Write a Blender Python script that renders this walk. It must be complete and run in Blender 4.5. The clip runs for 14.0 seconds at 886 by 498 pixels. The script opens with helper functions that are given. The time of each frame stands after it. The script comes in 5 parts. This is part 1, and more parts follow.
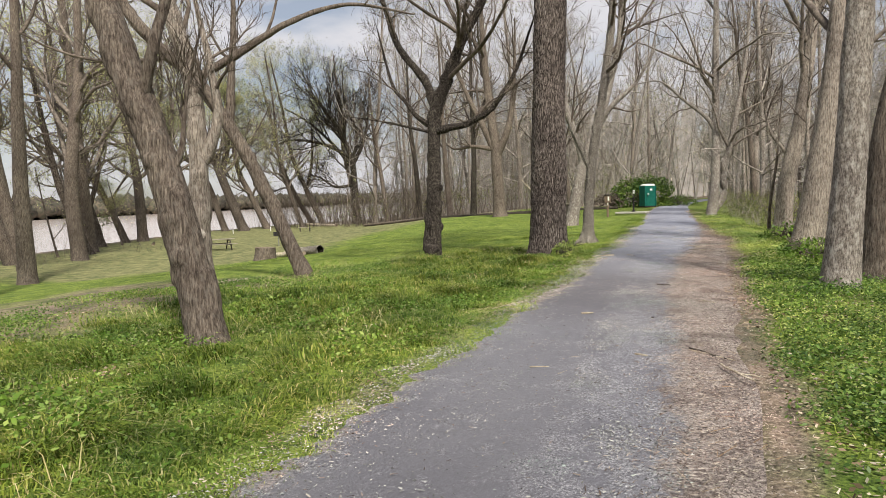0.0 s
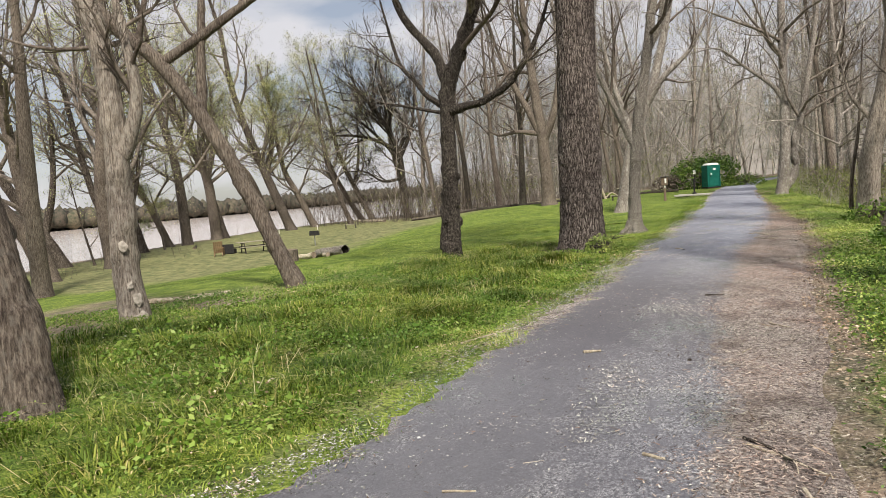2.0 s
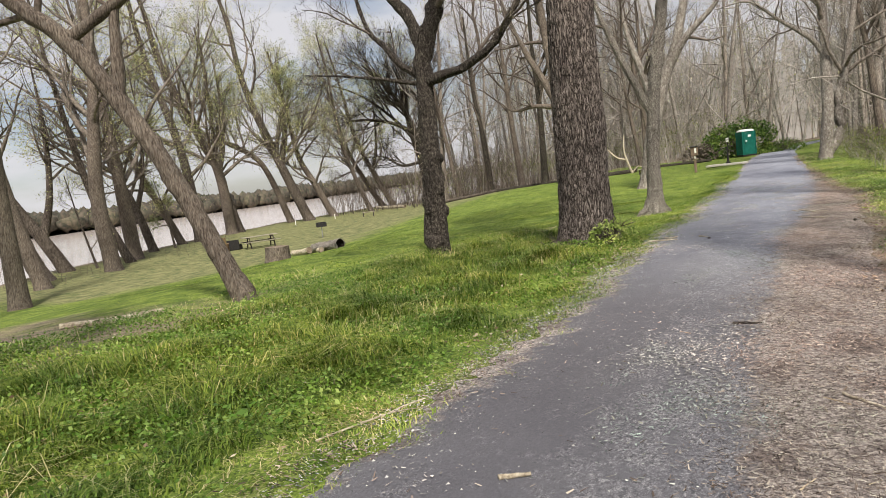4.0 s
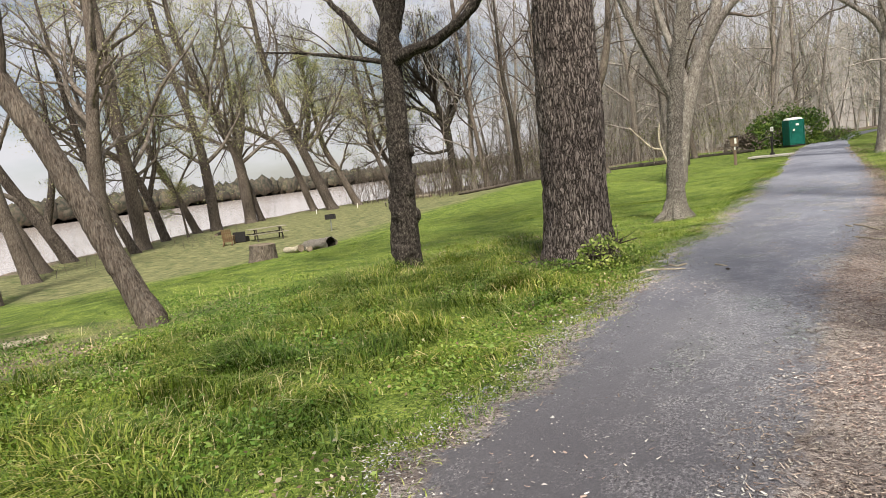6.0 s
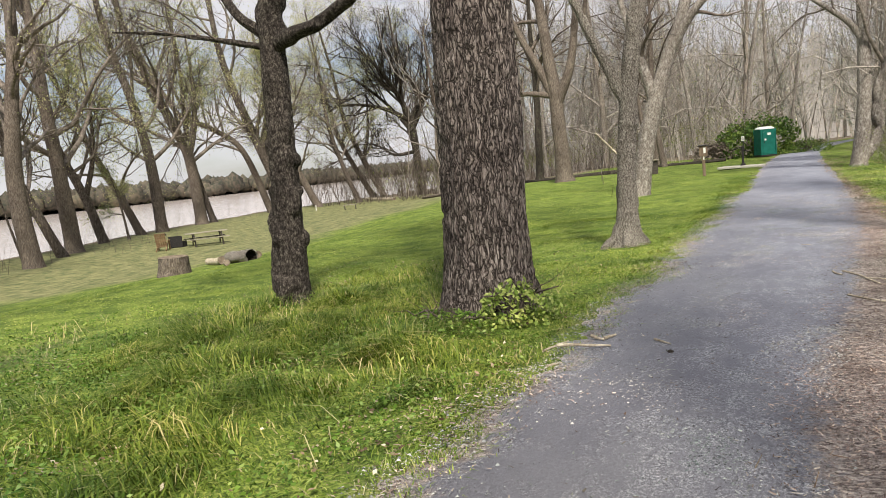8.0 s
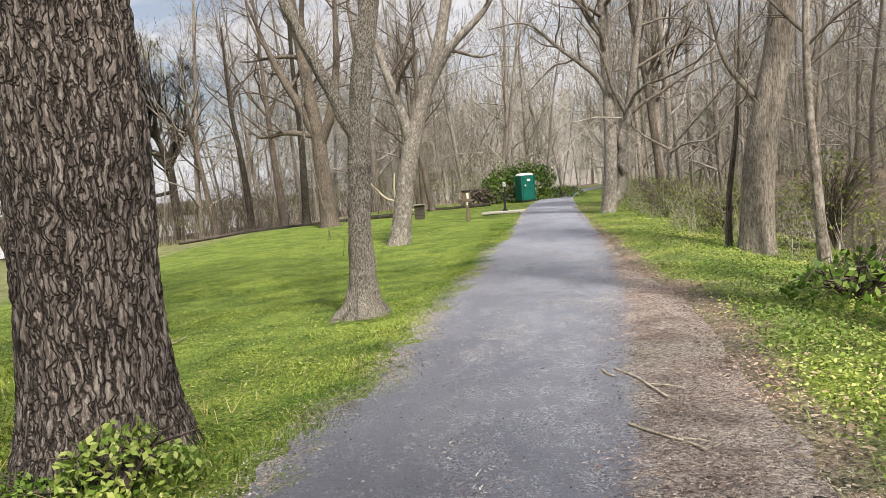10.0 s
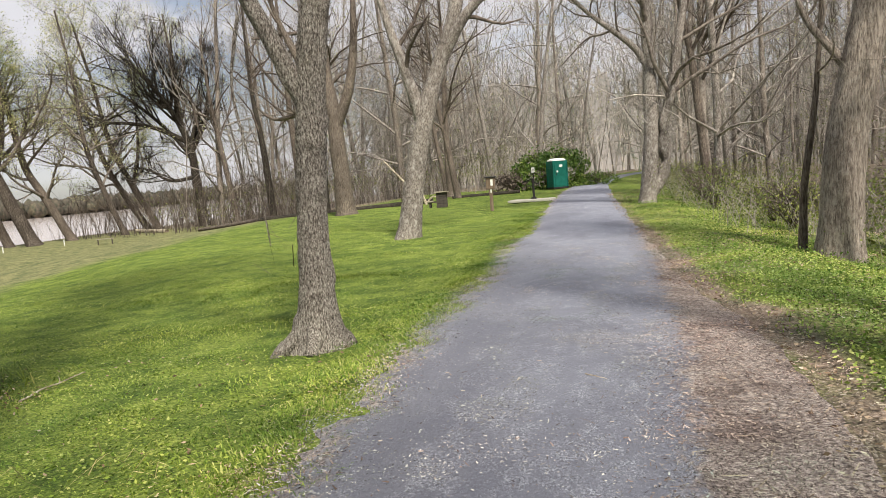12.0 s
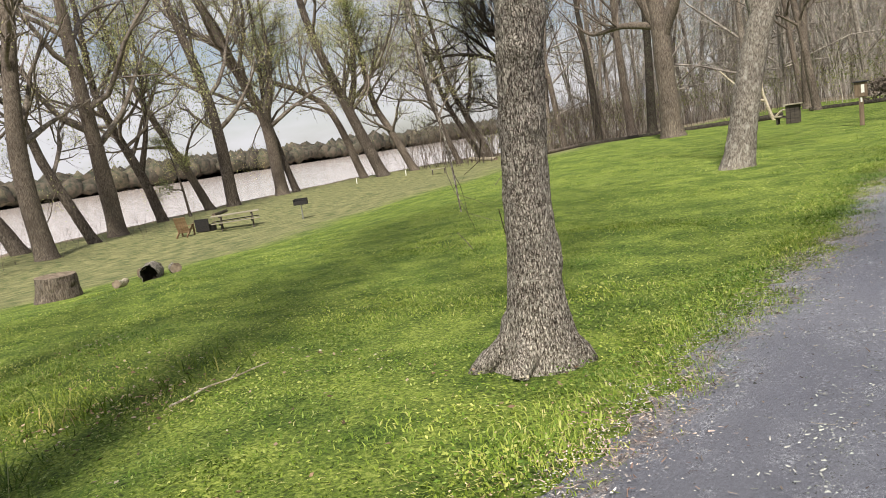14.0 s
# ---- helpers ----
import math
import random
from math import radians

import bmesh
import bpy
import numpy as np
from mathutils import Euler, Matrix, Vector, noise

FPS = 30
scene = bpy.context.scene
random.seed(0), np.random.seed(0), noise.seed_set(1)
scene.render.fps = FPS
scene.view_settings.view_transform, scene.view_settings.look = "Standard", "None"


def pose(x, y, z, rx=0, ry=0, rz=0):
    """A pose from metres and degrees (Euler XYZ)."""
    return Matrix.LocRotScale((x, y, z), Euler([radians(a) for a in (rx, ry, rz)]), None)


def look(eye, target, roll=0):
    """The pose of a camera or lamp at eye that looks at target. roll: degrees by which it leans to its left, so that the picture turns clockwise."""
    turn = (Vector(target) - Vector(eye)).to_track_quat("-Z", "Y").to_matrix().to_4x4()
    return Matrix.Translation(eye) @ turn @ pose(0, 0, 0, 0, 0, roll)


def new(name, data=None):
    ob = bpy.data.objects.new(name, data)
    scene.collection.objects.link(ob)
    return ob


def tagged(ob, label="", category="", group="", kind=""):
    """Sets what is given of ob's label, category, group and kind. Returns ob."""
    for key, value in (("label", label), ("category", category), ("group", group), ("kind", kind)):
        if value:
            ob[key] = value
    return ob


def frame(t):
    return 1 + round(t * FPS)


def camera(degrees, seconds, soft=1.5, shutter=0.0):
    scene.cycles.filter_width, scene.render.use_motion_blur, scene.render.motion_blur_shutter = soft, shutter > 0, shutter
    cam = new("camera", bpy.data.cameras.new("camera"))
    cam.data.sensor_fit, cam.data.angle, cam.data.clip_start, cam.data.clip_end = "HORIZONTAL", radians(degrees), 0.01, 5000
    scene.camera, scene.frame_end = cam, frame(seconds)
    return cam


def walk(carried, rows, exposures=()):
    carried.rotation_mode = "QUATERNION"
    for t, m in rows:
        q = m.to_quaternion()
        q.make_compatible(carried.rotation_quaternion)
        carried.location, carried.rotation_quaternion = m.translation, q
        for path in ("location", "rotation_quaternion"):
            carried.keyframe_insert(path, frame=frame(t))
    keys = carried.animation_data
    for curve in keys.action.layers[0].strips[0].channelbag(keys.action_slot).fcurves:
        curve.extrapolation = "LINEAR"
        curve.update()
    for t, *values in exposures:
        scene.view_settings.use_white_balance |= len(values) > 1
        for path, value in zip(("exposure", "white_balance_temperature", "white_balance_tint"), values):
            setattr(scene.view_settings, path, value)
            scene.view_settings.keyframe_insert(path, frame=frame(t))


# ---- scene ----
cam = camera(63.0, 14.0, soft=0.6)
PATH = [
    (0.0, pose(-0.034, 0.022, 1.590, 85.76, 1.77, 17.08)),
    (0.5, pose(0.001, 0.845, 1.550, 86.05, 2.29, 17.84)),
    (1.0, pose(0.089, 1.655, 1.534, 86.12, 2.52, 19.07)),
    (1.5, pose(0.116, 2.466, 1.530, 85.86, 3.25, 20.33)),
    (2.0, pose(0.177, 3.195, 1.509, 85.31, 4.28, 21.80)),
    (2.5, pose(0.187, 3.963, 1.486, 84.64, 5.11, 23.10)),
    (3.0, pose(0.189, 4.764, 1.473, 84.04, 6.02, 23.85)),
    (3.5, pose(0.175, 5.543, 1.460, 83.97, 6.53, 24.38)),
    (4.0, pose(0.176, 6.302, 1.454, 84.11, 7.03, 24.25)),
    (4.2, pose(0.193, 6.622, 1.471, 84.13, 7.03, 24.44)),
    (6.3, pose(0.219, 9.938, 1.510, 83.39, 6.42, 28.20)),
    (6.5, pose(0.202, 10.233, 1.537, 83.47, 6.24, 28.74)),
    (7.0, pose(0.180, 11.035, 1.548, 83.50, 5.85, 29.27)),
    (7.5, pose(0.172, 11.723, 1.554, 83.45, 5.63, 28.52)),
    (8.0, pose(0.104, 12.490, 1.563, 83.30, 5.35, 25.53)),
    (8.5, pose(0.095, 13.307, 1.540, 83.50, 5.13, 20.54)),
    (9.0, pose(0.056, 14.154, 1.527, 84.24, 4.79, 14.12)),
    (9.2, pose(0.082, 14.473, 1.535, 84.75, 4.94, 11.68)),
    (11.3, pose(0.187, 17.556, 1.572, 85.17, 4.65, 7.19)),
    (11.5, pose(0.213, 17.863, 1.526, 84.84, 4.56, 7.86)),
    (12.0, pose(0.258, 18.623, 1.525, 84.16, 4.52, 10.94)),
    (12.5, pose(0.260, 19.424, 1.514, 83.75, 4.52, 15.56)),
    (13.0, pose(0.196, 20.183, 1.505, 83.27, 4.97, 22.28)),
    (13.5, pose(0.129, 20.839, 1.528, 82.26, 6.26, 29.96)),
    (14.0, pose(0.015, 21.612, 1.500, 80.86, 7.82, 37.13)),
]
walk(cam, PATH, [(0.0, 0.77), (4.0, 0.76), (6.5, 0.84), (7.5, 0.82), (9.0, 1.02), (11.5, 0.90), (13.0, 0.82), (14.0, 0.86)])

# ---- sky, sun, exposure ----
SUN_TO = Vector((0.474, -0.737, 0.95)).normalized()
world = bpy.data.worlds.new("sky")
scene.world = world
world.use_nodes = True
wn, wl = world.node_tree.nodes, world.node_tree.links
wn.clear()
w_out = wn.new("ShaderNodeOutputWorld")
w_bg = wn.new("ShaderNodeBackground")
w_sky = wn.new("ShaderNodeTexSky")
w_sky.sky_type, w_sky.sun_disc = "NISHITA", False
w_sky.sun_elevation = math.asin(SUN_TO.z)
w_sky.sun_rotation = math.atan2(SUN_TO.x, SUN_TO.y)
w_gain = wn.new("ShaderNodeVectorMath")
w_gain.operation = "SCALE"
w_gain.inputs["Scale"].default_value = 0.10
w_co = wn.new("ShaderNodeTexCoord")
w_map = wn.new("ShaderNodeMapping")
w_map.inputs["Scale"].default_value = (1.6, 1.6, 5.0)
w_noise = wn.new("ShaderNodeTexNoise")
w_noise.inputs["Scale"].default_value = 2.2
w_noise.inputs["Detail"].default_value = 6
w_ramp = wn.new("ShaderNodeValToRGB")
w_ramp.color_ramp.elements[0].position, w_ramp.color_ramp.elements[0].color = 0.40, (0.30, 0.34, 0.36, 1)
w_ramp.color_ramp.elements[1].position, w_ramp.color_ramp.elements[1].color = 0.56, (0.95, 0.95, 0.95, 1)
w_mix = wn.new("ShaderNodeMix")
w_mix.data_type = "RGBA"
w_mix.inputs["B"].default_value = (0.90, 0.885, 0.925, 1)
wl.new(w_co.outputs["Generated"], w_map.inputs["Vector"])
wl.new(w_map.outputs["Vector"], w_noise.inputs["Vector"])
wl.new(w_noise.outputs["Fac"], w_ramp.inputs["Fac"])
wl.new(w_sky.outputs["Color"], w_gain.inputs[0])
wl.new(w_gain.outputs["Vector"], w_mix.inputs["A"])
wl.new(w_ramp.outputs["Color"], w_mix.inputs["Factor"])
wl.new(w_mix.outputs["Result"], w_bg.inputs["Color"])
w_bg.inputs["Strength"].default_value = 0.50
wl.new(w_bg.outputs["Background"], w_out.inputs["Surface"])

sun = new("sun", bpy.data.lights.new("sun", "SUN"))
sun.data.energy, sun.data.angle, sun.data.color = 3.3, radians(7), (1.0, 0.93, 0.82)
sun.matrix_world = look(SUN_TO * 100, (0, 0, 0))

# ---- materials ----
def material(name, rough=0.9, metal=0.0):
    m = bpy.data.materials.new(name)
    m.use_nodes = True
    b = m.node_tree.nodes["Principled BSDF"]
    b.inputs["Roughness"].default_value, b.inputs["Metallic"].default_value = rough, metal
    b.inputs["Specular IOR Level"].default_value = 0.25
    return m, m.node_tree.nodes, m.node_tree.links, b


def ramp_of(n, stops):
    r = n.new("ShaderNodeValToRGB")
    e = r.color_ramp.elements
    while len(e) < len(stops):
        e.new(0.5)
    for k, (p, c) in zip(e, stops):
        k.position, k.color = p, (*c, 1)
    return r


def noise_of(n, l, scale, detail=4, stretch=None, source="Object", rough=0.55):
    co = n.new("ShaderNodeTexCoord")
    t = n.new("ShaderNodeTexNoise")
    t.inputs["Scale"].default_value, t.inputs["Detail"].default_value, t.inputs["Roughness"].default_value = scale, detail, rough
    mp = n.new("ShaderNodeMapping")
    mp.inputs["Scale"].default_value = stretch or (1, 1, 1)
    l.new(co.outputs[source], mp.inputs["Vector"])
    l.new(mp.outputs["Vector"], t.inputs["Vector"])
    return t


def mix_of(n, l, fac, a, b, mode="MIX"):
    x = n.new("ShaderNodeMix")
    x.data_type, x.blend_type = "RGBA", mode
    for sock, v in (("Factor", fac), ("A", a), ("B", b)):
        if isinstance(v, (int, float)):
            x.inputs[sock].default_value = v
        elif isinstance(v, tuple):
            x.inputs[sock].default_value = (*v, 1)
        else:
            l.new(v, x.inputs[sock])
    return x.outputs["Result"]


def bump_of(n, l, b, height_socket, strength, distance):
    k = n.new("ShaderNodeBump")
    k.inputs["Strength"].default_value, k.inputs["Distance"].default_value = strength, distance
    l.new(height_socket, k.inputs["Height"])
    l.new(k.outputs["Normal"], b.inputs["Normal"])


def bark(name, dark, mid, light, scale=9.0, stretch=(1, 1, 0.22), strength=0.9, patch=None, plates=0.0, crack=0.5, run=0.26, patch_scale=7.5):
    m, n, l, b = material(name, 0.95)
    fine = noise_of(n, l, scale, 6, stretch, rough=0.75)
    big = noise_of(n, l, 1.3, 4, (1, 1, 0.6))
    c = ramp_of(n, [(0.38, dark), (0.5, mid), (0.62, light)])
    l.new(fine.outputs["Fac"], c.inputs["Fac"])
    t = ramp_of(n, [(0.35, (0.72, 0.70, 0.68)), (0.65, (1.18, 1.18, 1.12))])
    l.new(big.outputs["Fac"], t.inputs["Fac"])
    col = mix_of(n, l, 1.0, c.outputs["Color"], t.outputs["Color"], "MULTIPLY")
    relief = fine.outputs["Fac"]
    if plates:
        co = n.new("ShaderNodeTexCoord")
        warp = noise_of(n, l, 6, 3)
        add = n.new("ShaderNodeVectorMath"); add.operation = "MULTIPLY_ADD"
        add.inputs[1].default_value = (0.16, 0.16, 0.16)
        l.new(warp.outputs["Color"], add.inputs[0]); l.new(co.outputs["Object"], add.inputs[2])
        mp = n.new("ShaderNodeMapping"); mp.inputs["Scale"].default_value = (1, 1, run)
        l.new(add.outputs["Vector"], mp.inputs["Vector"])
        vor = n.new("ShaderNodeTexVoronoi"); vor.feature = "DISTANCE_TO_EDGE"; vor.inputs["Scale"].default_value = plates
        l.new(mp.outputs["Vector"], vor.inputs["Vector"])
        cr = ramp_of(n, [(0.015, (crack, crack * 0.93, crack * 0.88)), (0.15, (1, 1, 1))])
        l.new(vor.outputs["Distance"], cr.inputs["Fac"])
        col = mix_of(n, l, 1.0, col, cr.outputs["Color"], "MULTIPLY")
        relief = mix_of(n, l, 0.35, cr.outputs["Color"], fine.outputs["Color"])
    if patch:
        pn = noise_of(n, l, patch_scale, 5, (1, 1, 0.55), rough=0.7)
        pr = ramp_of(n, [(0.50, (0, 0, 0)), (0.66, (0.75, 0.75, 0.75))])
        l.new(pn.outputs["Fac"], pr.inputs["Fac"])
        col = mix_of(n, l, pr.outputs["Color"], col, patch)
    l.new(col, b.inputs["Base Color"])
    bump_of(n, l, b, relief, strength, 0.03)
    return m


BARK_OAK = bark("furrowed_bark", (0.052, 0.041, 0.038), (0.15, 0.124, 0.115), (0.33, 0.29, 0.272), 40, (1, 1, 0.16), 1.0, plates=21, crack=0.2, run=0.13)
BARK_GREY = bark("grey_flaky_bark", (0.06, 0.05, 0.044), (0.27, 0.238, 0.213), (0.66, 0.615, 0.57), 74, (1, 1, 0.28), 1.0, patch=(0.50, 0.48, 0.42), plates=60, crack=0.4, run=0.3, patch_scale=58)
BARK_BROWN = bark("brown_bark", (0.046, 0.036, 0.030), (0.125, 0.100, 0.085), (0.25, 0.212, 0.18), 38, (1, 1, 0.13), 1.0, patch=(0.17, 0.15, 0.128), patch_scale=16)
BARK_DARK = bark("dark_bark", (0.022, 0.018, 0.016), (0.060, 0.050, 0.044), (0.13, 0.112, 0.096), 26, (1, 1, 0.5), 1.0, patch=(0.10, 0.10, 0.07), plates=34, crack=0.5)
BARK_BANK = bark("grey_brown_bark", (0.05, 0.041, 0.036), (0.125, 0.105, 0.093), (0.23, 0.20, 0.175), 16, (1, 1, 0.3), 1.0, plates=20, crack=0.5)
BARK_KNOB = bark("knobbly_lichened_bark", (0.026, 0.021, 0.019), (0.072, 0.060, 0.053), (0.19, 0.17, 0.15), 24, (1, 1, 0.6), 1.0, plates=30, crack=0.3, run=0.45)
BARK_MOTTLED = bark("mottled_grey_bark", (0.085, 0.072, 0.064), (0.21, 0.184, 0.167), (0.38, 0.345, 0.315), 40, (1, 1, 0.35), 1.0, patch=(0.48, 0.455, 0.415), patch_scale=11)
BARK_WARM = bark("warm_grey_bark", (0.10, 0.082, 0.070), (0.245, 0.208, 0.182), (0.43, 0.38, 0.335), 42, (1, 1, 0.14), 1.0, patch=(0.36, 0.33, 0.29), patch_scale=14)
BARK_PALE = bark("pale_bark", (0.12, 0.10, 0.088), (0.24, 0.205, 0.18), (0.41, 0.365, 0.325), 22, (1, 1, 0.4), 1.0, patch=(0.42, 0.39, 0.345))
TWIG = bark("twig_bark", (0.065, 0.052, 0.045), (0.125, 0.102, 0.088), (0.20, 0.168, 0.145), 5, (1, 1, 1), 0.2)
# lighter version of the twig bark, distance haze put into its colour
TWIG_BANK = bark("hazed_twig_bark", (0.10, 0.085, 0.075), (0.185, 0.158, 0.14), (0.28, 0.245, 0.215), 5, (1, 1, 1), 0.2)
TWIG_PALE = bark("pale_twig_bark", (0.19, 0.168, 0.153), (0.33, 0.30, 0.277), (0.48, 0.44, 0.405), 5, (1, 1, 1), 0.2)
DEADWOOD = bark("weathered_wood", (0.24, 0.20, 0.15), (0.46, 0.40, 0.31), (0.66, 0.60, 0.50), 14, (1, 1, 1))


def leafy(name, stops, rough=0.6, glow=0.25):
    m, n, l, b = material(name, rough)
    g = n.new("ShaderNodeNewGeometry")
    c = ramp_of(n, stops)
    l.new(g.outputs["Random Per Island"], c.inputs["Fac"])
    big = noise_of(n, l, 0.55, 3, source="Object")
    t = ramp_of(n, [(0.36, (0.52, 0.62, 0.55)), (0.64, (1.25, 1.15, 1.05))])
    l.new(big.outputs["Fac"], t.inputs["Fac"])
    col = mix_of(n, l, 1.0, c.outputs["Color"], t.outputs["Color"], "MULTIPLY")
    l.new(col, b.inputs["Base Color"])
    tr = n.new("ShaderNodeBsdfTranslucent")
    l.new(col, tr.inputs["Color"])
    mx = n.new("ShaderNodeMixShader")
    mx.inputs["Fac"].default_value = glow
    out = n["Material Output"]
    l.new(b.outputs["BSDF"], mx.inputs[1])
    l.new(tr.outputs["BSDF"], mx.inputs[2])
    l.new(mx.outputs["Shader"], out.inputs["Surface"])
    return m


GRASS = leafy("grass_blade", [(0.0, (0.044, 0.082, 0.008)), (0.4, (0.122, 0.192, 0.024)), (0.78, (0.228, 0.30, 0.048)), (0.93, (0.38, 0.38, 0.12)), (1.0, (0.55, 0.49, 0.28))])
STRAW = leafy("dead_stalk", [(0.0, (0.28, 0.25, 0.11)), (0.5, (0.46, 0.42, 0.22)), (1.0, (0.66, 0.60, 0.38))], 0.8)
LAWN = leafy("lawn_blade", [(0.0, (0.085, 0.16, 0.022)), (0.5, (0.218, 0.32, 0.048)), (0.85, (0.39, 0.475, 0.11)), (1.0, (0.56, 0.56, 0.26))])
WEED = leafy("weed_leaf", [(0.0, (0.07, 0.145, 0.018)), (0.5, (0.155, 0.27, 0.04)), (1.0, (0.33, 0.43, 0.13))], 0.5)
VINE = leafy("vine_leaf", [(0.0, (0.042, 0.092, 0.018)), (0.6, (0.12, 0.205, 0.042)), (1.0, (0.26, 0.34, 0.09))], 0.45)
BUD = leafy("spring_leaf", [(0.0, (0.28, 0.31, 0.12)), (0.5, (0.44, 0.46, 0.22)), (1.0, (0.60, 0.58, 0.36))], 0.6, 0.4)
SHRED = leafy("shredded_wood", [(0.0, (0.045, 0.033, 0.030)), (0.35, (0.17, 0.125, 0.115)), (0.7, (0.38, 0.305, 0.285)), (1.0, (0.60, 0.525, 0.48))], 0.9, 0.0)
LITTER = leafy("dry_litter", [(0.0, (0.10, 0.065, 0.045)), (0.4, (0.29, 0.20, 0.14)), (0.75, (0.46, 0.365, 0.285)), (1.0, (0.68, 0.60, 0.51))], 0.9, 0.05)
CLOVER = leafy("clover_leaf", [(0.0, (0.11, 0.21, 0.025)), (0.5, (0.285, 0.38, 0.065)), (1.0, (0.54, 0.58, 0.21))], 0.5)
OLIVE = leafy("young_brush_leaf", [(0.0, (0.10, 0.13, 0.03)), (0.6, (0.20, 0.24, 0.06)), (1.0, (0.34, 0.36, 0.12))], 0.6)
IVY = leafy("pale_vine_leaf", [(0.0, (0.17, 0.27, 0.05)), (0.5, (0.36, 0.46, 0.11)), (1.0, (0.58, 0.62, 0.24))], 0.5)
# trunk greys lightened for distance, so some haze is in the colour
WOODS = leafy("hazed_woodland_bark", [(0.0, (0.15, 0.134, 0.125)), (0.5, (0.37, 0.342, 0.325)), (0.85, (0.54, 0.51, 0.49)), (1.0, (0.70, 0.67, 0.635))], 0.95, 0.0)
CHIPS = leafy("pale_stone_chip", [(0.0, (0.10, 0.098, 0.10)), (0.4, (0.30, 0.295, 0.305)), (0.8, (0.52, 0.515, 0.53)), (1.0, (0.68, 0.67, 0.68))], 0.9, 0.0)
STONE = leafy("crushed_stone", [(0.0, (0.06, 0.06, 0.066)), (0.4, (0.2, 0.205, 0.225)), (0.75, (0.40, 0.405, 0.43)), (1.0, (0.56, 0.565, 0.59))], 0.9, 0.0)


def plain(name, a, b_, rough=0.7, scale=8.0, strength=0.2, metal=0.0, stretch=None, dist=0.01):
    m, n, l, b = material(name, rough, metal)
    t = noise_of(n, l, scale, 5, stretch)
    c = ramp_of(n, [(0.3, a), (0.7, b_)])
    l.new(t.outputs["Fac"], c.inputs["Fac"])
    l.new(c.outputs["Color"], b.inputs["Base Color"])
    bump_of(n, l, b, t.outputs["Fac"], strength, dist)
    return m


GREEN_PLASTIC = plain("green_plastic", (0.006, 0.10, 0.075), (0.012, 0.15, 0.115), 0.45, 3, 0.05)
WHITE_PLASTIC = plain("white_plastic", (0.72, 0.73, 0.70), (0.82, 0.82, 0.80), 0.5, 4, 0.05)
BLACK_IRON = plain("black_iron", (0.012, 0.012, 0.013), (0.035, 0.032, 0.03), 0.6, 20, 0.3)
GALVANISED = plain("galvanised_steel", (0.35, 0.35, 0.34), (0.5, 0.5, 0.48), 0.45, 15, 0.1, 0.8)
CONCRETE = plain("concrete", (0.40, 0.38, 0.33), (0.56, 0.53, 0.47), 0.9, 6, 0.3)
TABLE_WOOD = plain("dark_table_wood", (0.035, 0.03, 0.026), (0.10, 0.085, 0.07), 0.85, 12, 0.3, stretch=(0.15, 1, 1))
TABLE_TOP = plain("weathered_table_top", (0.20, 0.18, 0.13), (0.36, 0.33, 0.25), 0.85, 12, 0.3, stretch=(0.15, 1, 1))
CHAIR_WOOD = plain("brown_chair_wood", (0.16, 0.10, 0.055), (0.30, 0.20, 0.12), 0.8, 10, 0.3, stretch=(0.2, 1, 1))
POST_WOOD = plain("brown_post_wood", (0.13, 0.09, 0.06), (0.24, 0.18, 0.13), 0.85, 14, 0.3, stretch=(1, 1, 0.15))
FUNGUS = plain("pale_fungus", (0.24, 0.21, 0.18), (0.52, 0.47, 0.41), 0.95, 22, 0.6)
PAPER = plain("white_paper", (0.75, 0.75, 0.70), (0.85, 0.85, 0.80), 0.8, 5, 0.05)
CUT_WOOD = plain("rotten_cut_wood", (0.10, 0.075, 0.055), (0.30, 0.24, 0.18), 0.95, 9, 0.8, dist=0.03)
DARK_HOLLOW = plain("rotten_hollow_wood", (0.012, 0.010, 0.008), (0.035, 0.028, 0.022), 1.0, 9, 0.6)

# ground: grass and soil, drier towards the river lawn, litter under the woods
GROUND, n, l, b = material("ground_cover", 1.0)
fine = noise_of(n, l, 30, 6, rough=0.7)
patchy = noise_of(n, l, 0.45, 5, rough=0.6)
c1 = ramp_of(n, [(0.36, (0.048, 0.070, 0.018)), (0.5, (0.130, 0.196, 0.030)), (0.64, (0.28, 0.345, 0.082))])
l.new(fine.outputs["Fac"], c1.inputs["Fac"])
c2 = ramp_of(n, [(0.3, (0.11, 0.12, 0.052)), (0.5, (0.19, 0.20, 0.094)), (0.7, (0.28, 0.285, 0.145))])
l.new(fine.outputs["Fac"], c2.inputs["Fac"])
c3 = ramp_of(n, [(0.3, (0.075, 0.058, 0.046)), (0.5, (0.215, 0.175, 0.138)), (0.7, (0.44, 0.375, 0.305))])
l.new(fine.outputs["Fac"], c3.inputs["Fac"])
dry = n.new("ShaderNodeAttribute"); dry.attribute_name = "dry"
lit = n.new("ShaderNodeAttribute"); lit.attribute_name = "litter"


def ragged(attr):
    a = n.new("ShaderNodeMath"); a.operation = "MULTIPLY_ADD"
    l.new(patchy.outputs["Fac"], a.inputs[0]); a.inputs[1].default_value = 1.2; a.inputs[2].default_value = -0.6
    s = n.new("ShaderNodeMath"); s.operation = "ADD"; s.use_clamp = True
    l.new(a.outputs[0], s.inputs[0]); l.new(attr.outputs["Fac"], s.inputs[1])
    r = ramp_of(n, [(0.3, (0, 0, 0)), (0.7, (1, 1, 1))])
    l.new(s.outputs[0], r.inputs["Fac"])
    return r.outputs["Color"]


